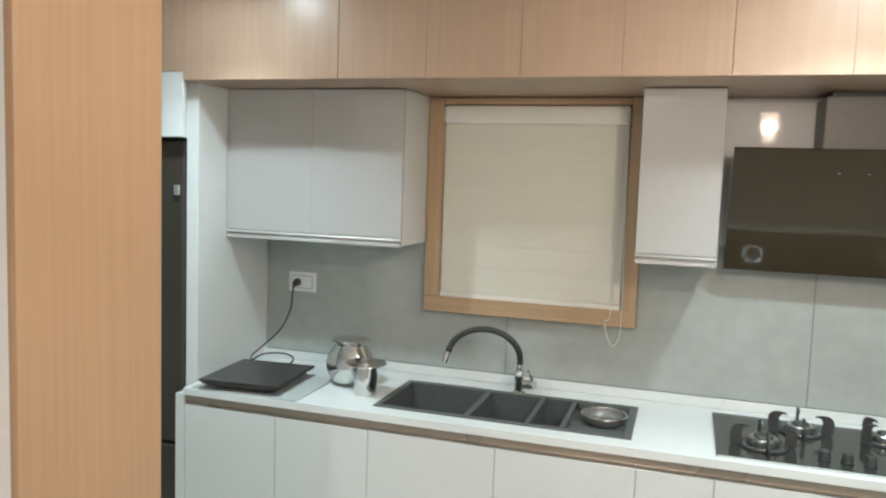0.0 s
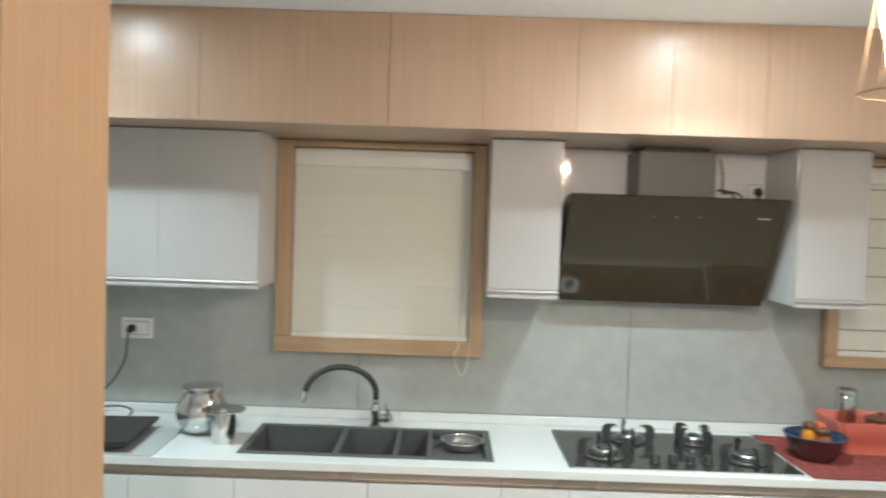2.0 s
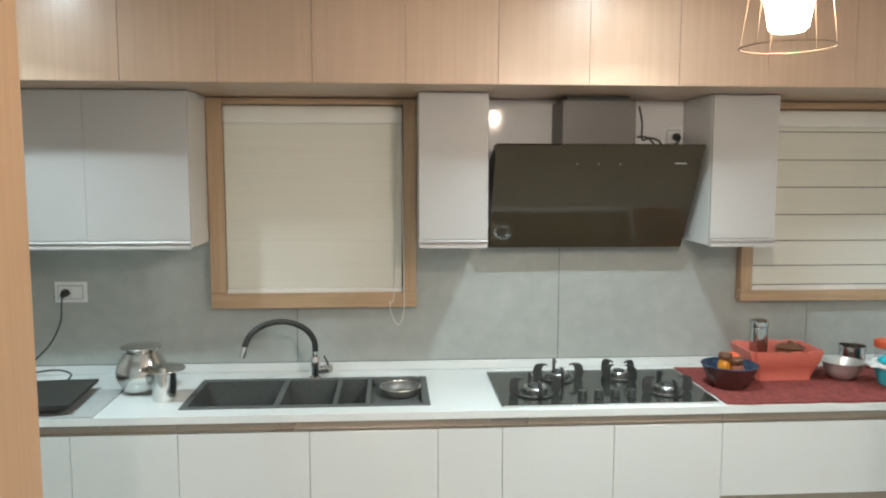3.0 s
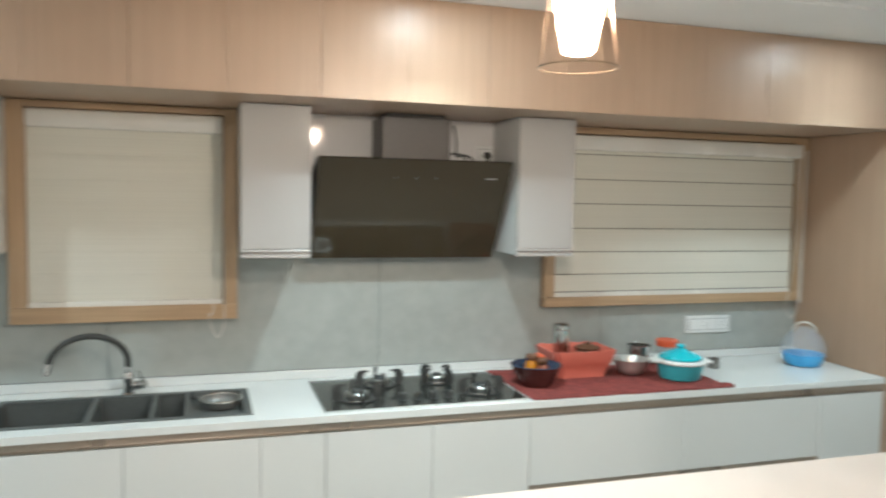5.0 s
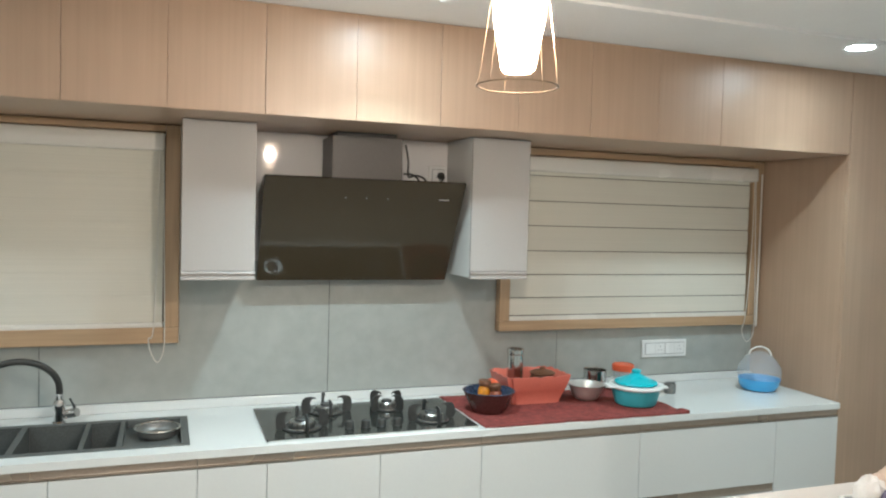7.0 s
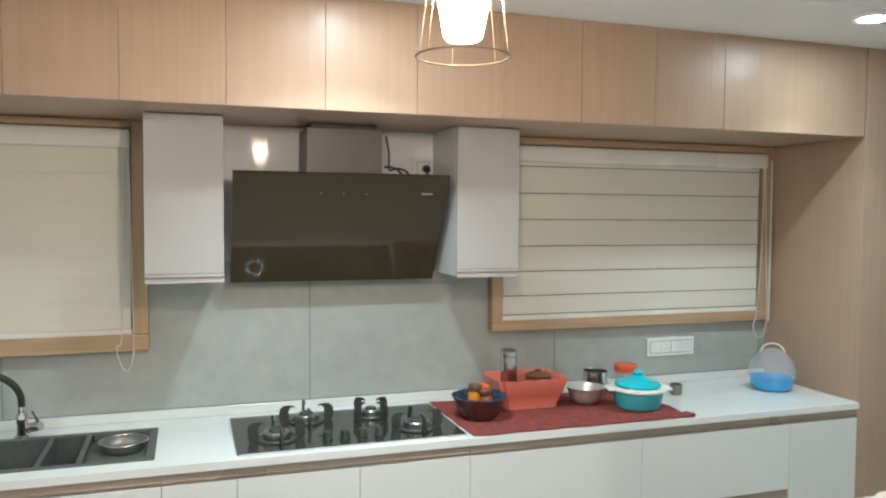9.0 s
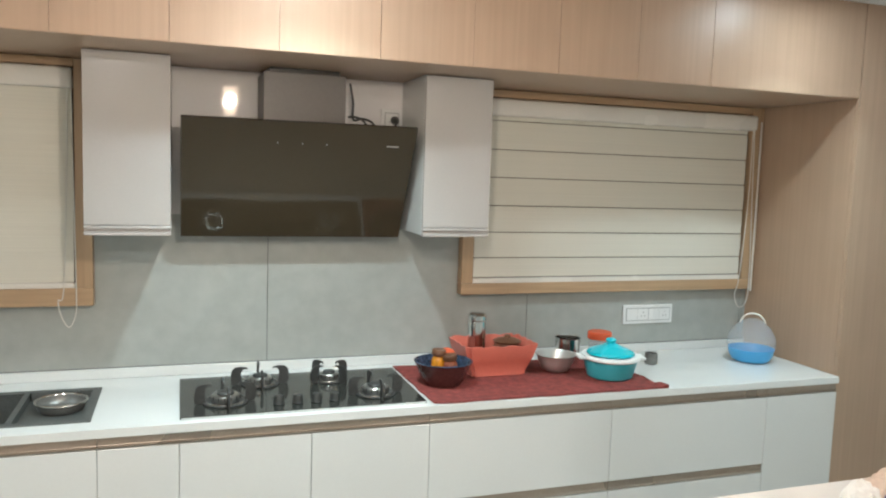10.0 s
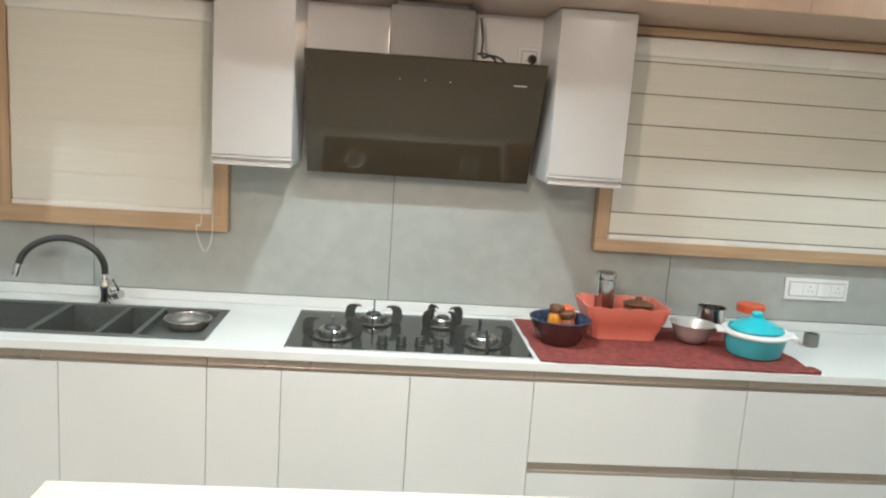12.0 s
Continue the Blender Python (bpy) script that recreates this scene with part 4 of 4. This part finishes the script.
draped("paper_bag", 1.61, 1.55, BAR + 0.006, 0.06, 0.062, 0.072, 35, BEIGE, "pinkish crumpled packet in the tray", "bag", 2.4, 11.0)
for dx, dy, dz, turn, fat in ((0.002, 0.02, 0.086, -16, 1.0), (0.014, -0.016, 0.068, -20, 0.72), (0.06, 0.01, 0.03, -30, 0.9)):
    o = thing("banana", 1.50 + dx, 1.475 + dy, BAR + dz - 0.014, "ripe pale yellow banana lying in the tray", "banana", "bananas in the tray")
    pts = [(-0.085 + 0.17 * s / 10, 0.03 * math.sin(math.pi * s / 10), 0.018) for s in range(11)]
    bm = tube(pts, [fat * q for q in (0.006, 0.014, 0.018, 0.021, 0.022, 0.022, 0.021, 0.019, 0.015, 0.008, 0.005)], 12)
    bm.transform(Matrix.Rotation(radians(turn), 4, "Z"))
    part("skin", bm, BANANA, o, local=True)


def bottle(x, y, height, r, label):
    o = thing("steel_bottle", x, y, BAR + 0.0005, label, "bottle", "steel bottles on the bar counter")
    part("flask", lathe([(0, 0), (r * 0.93, 0), (r, 0.006), (r, height * 0.58), (r * 0.98, height * 0.65), (r * 0.9, height * 0.72), (r * 0.74, height * 0.79), (r * 0.5, height * 0.85), (r * 0.43, height * 0.875), (r * 0.42, height * 0.89), (0, height * 0.89)], n=48), BRUSHED, o, local=True)
    part("cap", lathe([(0, height * 0.8905), (r * 0.47, height * 0.8905), (r * 0.49, height * 0.895), (r * 0.49, height * 0.985), (r * 0.46, height * 0.997), (r * 0.4, height), (0, height)], n=36), CAP, o, "polished steel screw cap", local=True)
    return o


bottle(1.367, 1.348, 0.315, 0.042, "tall brushed steel water bottle with a steel cap")
o = thing("steel_bottle", 1.436, 1.29, BAR + 0.0005, "wide-mouthed brushed steel water bottle with a steel cap", "bottle", "steel bottles on the bar counter")
part("flask", lathe([(0, 0), (0.032, 0), (0.0345, 0.005), (0.0345, 0.187), (0.034, 0.19), (0.0345, 0.193), (0.0345, 0.203), (0.0335, 0.213), (0.030, 0.223), (0.0245, 0.231), (0.0215, 0.236), (0, 0.236)], n=48), BRUSHED, o, local=True)
part("cap", lathe([(0, 0.2365), (0.0232, 0.2365), (0.024, 0.239), (0.024, 0.264), (0.0225, 0.268), (0.019, 0.2685), (0, 0.2685)], n=36), CAP, o, "polished steel screw cap", local=True)
o = thing("glass_canister", 1.812, 1.475, BAR + 0.0005, "amber glass canister with a brown rimmed lid and knob", "canister")
part("jar", lathe(shell([(0.058, 0), (0.064, 0.006), (0.066, 0.06), (0.066, 0.15), (0.06, 0.165)], 0.003), n=40), AMBER_GLASS, o, "amber tinted glass", local=True)
part("lid", lathe([(0, 0.1655), (0.068, 0.1655), (0.071, 0.17), (0.071, 0.184), (0.066, 0.19), (0.03, 0.196), (0, 0.197)], n=40), GOLD, o, "brown metal lid", local=True)
part("lid_knob", lathe([(0, 0.1972), (0.012, 0.1972), (0.01, 0.204), (0.017, 0.21), (0.015, 0.217), (0, 0.219)], n=24), GOLD, o, local=True)
p = vessel("steel_tumbler", 1.835, 1.625, BAR + 0.0005, [(0.026, 0), (0.028, 0.004), (0.031, 0.09), (0.034, 0.152), (0.036, 0.155)], SATIN, "plain steel tumbler standing behind the bottles", "tumbler", n=32)
lump("snack_packet", 1.712, 1.395, BAR + 0.0005, 0.04, 0.026, 0.09, YELLOW, "yellow crumpled foil packet beside the bottles", "packet", 0.22, 3.0, 3.6)


# ---- lamps ----
PX, PY = 0.5, 1.655
pl = thing("pendant_lamp", PX, PY, 1.99, "glowing pendant lamp with a wire cage over the bar", "pendant lamp")
part("shade", lathe([(0, 2.02), (0.028, 2.021), (0.034, 2.027), (0.038, 2.05), (0.045, 2.09), (0.051, 2.12), (0.054, 2.16), (0.048, 2.2), (0.03, 2.225), (0, 2.228)], PX, PY, 0, 32), SHADE, pl, "glowing warm frosted glass")
part("filament_bulb", lathe([(0, 2.082), (0.014, 2.085), (0.023, 2.094), (0.027, 2.108), (0.024, 2.124), (0.016, 2.138), (0.012, 2.15), (0, 2.152)], PX, PY, 0, 24), BULB, pl, "bright warm bulb inside the shade")
ring = [(PX + 0.082 * math.cos(2 * math.pi * i / 48), PY + 0.082 * math.sin(2 * math.pi * i / 48), 1.993) for i in range(48)]
part("cage_ring", tube(ring, 0.0017, 6, closed=True), WIRE, pl)
for i in range(6):
    a = 2 * math.pi * (i + 0.4) / 6
    c_, s_ = math.cos(a), math.sin(a)
    part("cage_wire", tube([(PX + 0.082 * c_, PY + 0.082 * s_, 1.993), (PX + 0.061 * c_, PY + 0.061 * s_, 2.15), (PX + 0.03 * c_, PY + 0.03 * s_, 2.262)], 0.0011, 6), WIRE, pl)
part("lamp_holder", lathe([(0, 2.2285), (0.024, 2.2285), (0.032, 2.25), (0.032, 2.28), (0.012, 2.3), (0, 2.3)], PX, PY, 0, 24), BLACK_METAL, pl)
part("flex", tube([(PX, PY, 2.3), (PX, PY, 2.425)], 0.003, 8), RUBBER, pl)
part("ceiling_rose", lathe([(0, 2.408), (0.04, 2.411), (0.05, 2.423), (0.05, LINTEL - 0.0005), (0, LINTEL - 0.0005)], PX, PY, 0, 28), BLACK_METAL, pl)


def downlight(x, y, z, led, label):
    d = thing("downlight", x, y, z, label, "downlight", "recessed downlights")
    part("ring", lathe([(0.052, -0.004), (0.066, -0.006), (0.07, -0.001), (0.07, 0.0), (0.052, 0.0)], n=36), WHITE_PLASTIC, d, local=True)
    part("diffuser", lathe([(0, -0.003), (0.0518, -0.003), (0.0518, -0.0005), (0, -0.0005)], n=36), led, d, local=True)


for x, y, watts in KITCHEN_LIGHTS:
    downlight(x, y, CEIL - 0.0005, LED, "round recessed cool-white ceiling downlight, lit")
fitting = thing("ceiling_fitting", 0.725, 2.7, CEIL - 0.0005, "small round white unlit fitting on the ceiling", "ceiling fitting")
part("base", lathe([(0, 0.0), (0.034, 0.0), (0.036, -0.004), (0.033, -0.012), (0.024, -0.018), (0, -0.02)], n=28), WHITE_PLASTIC, fitting, local=True)
for x, y, watts in DINING_LIGHTS:
    downlight(x, y, 2.5995, WARM_LED, "round recessed warm-white ceiling downlight, lit")


# ---- splashback tiles ----
Z0, ZH = 0.9195, 1.511
g = 0.0015
TILE_SHAPES = [
    [(-1.7785, Z0), (-0.633 - g, Z0), (-0.633 - g, 1.1665), (-0.9945, 1.1665), (-0.9945, ZH), (-1.7785, ZH)],
    [(-0.633 + g, Z0), (0.533 - g, Z0), (0.533 - g, ZH), (-0.1055, ZH), (-0.1055, 1.1665), (-0.633 + g, 1.1665)],
    [(0.533 + g, Z0), (1.692 - g, Z0), (1.692 - g, 1.1765), (1.3505, 1.1765), (1.3505, ZH), (0.533 + g, ZH)],
    [(1.692 + g, Z0), (2.876 - g, Z0), (2.876 - g, 1.1765), (1.692 + g, 1.1765)],
    [(2.876 + g, Z0), (2.9085, Z0), (2.9085, 1.1765), (2.876 + g, 1.1765)],
]
bm = boxed(-1.7785, 2.9085, TILE + 0.003, WALL - 0.0005, 0.9, 1.166)
part("grout", bm, GROUT, wall_north)
part("grout", boxed(-0.1055, 1.3505, TILE + 0.003, WALL - 0.0005, 1.166, 1.511), GROUT, wall_north)
for shape in TILE_SHAPES:
    part("tile", prism(shape, "y", TILE, TILE + 0.0028), TILES, wall_north)
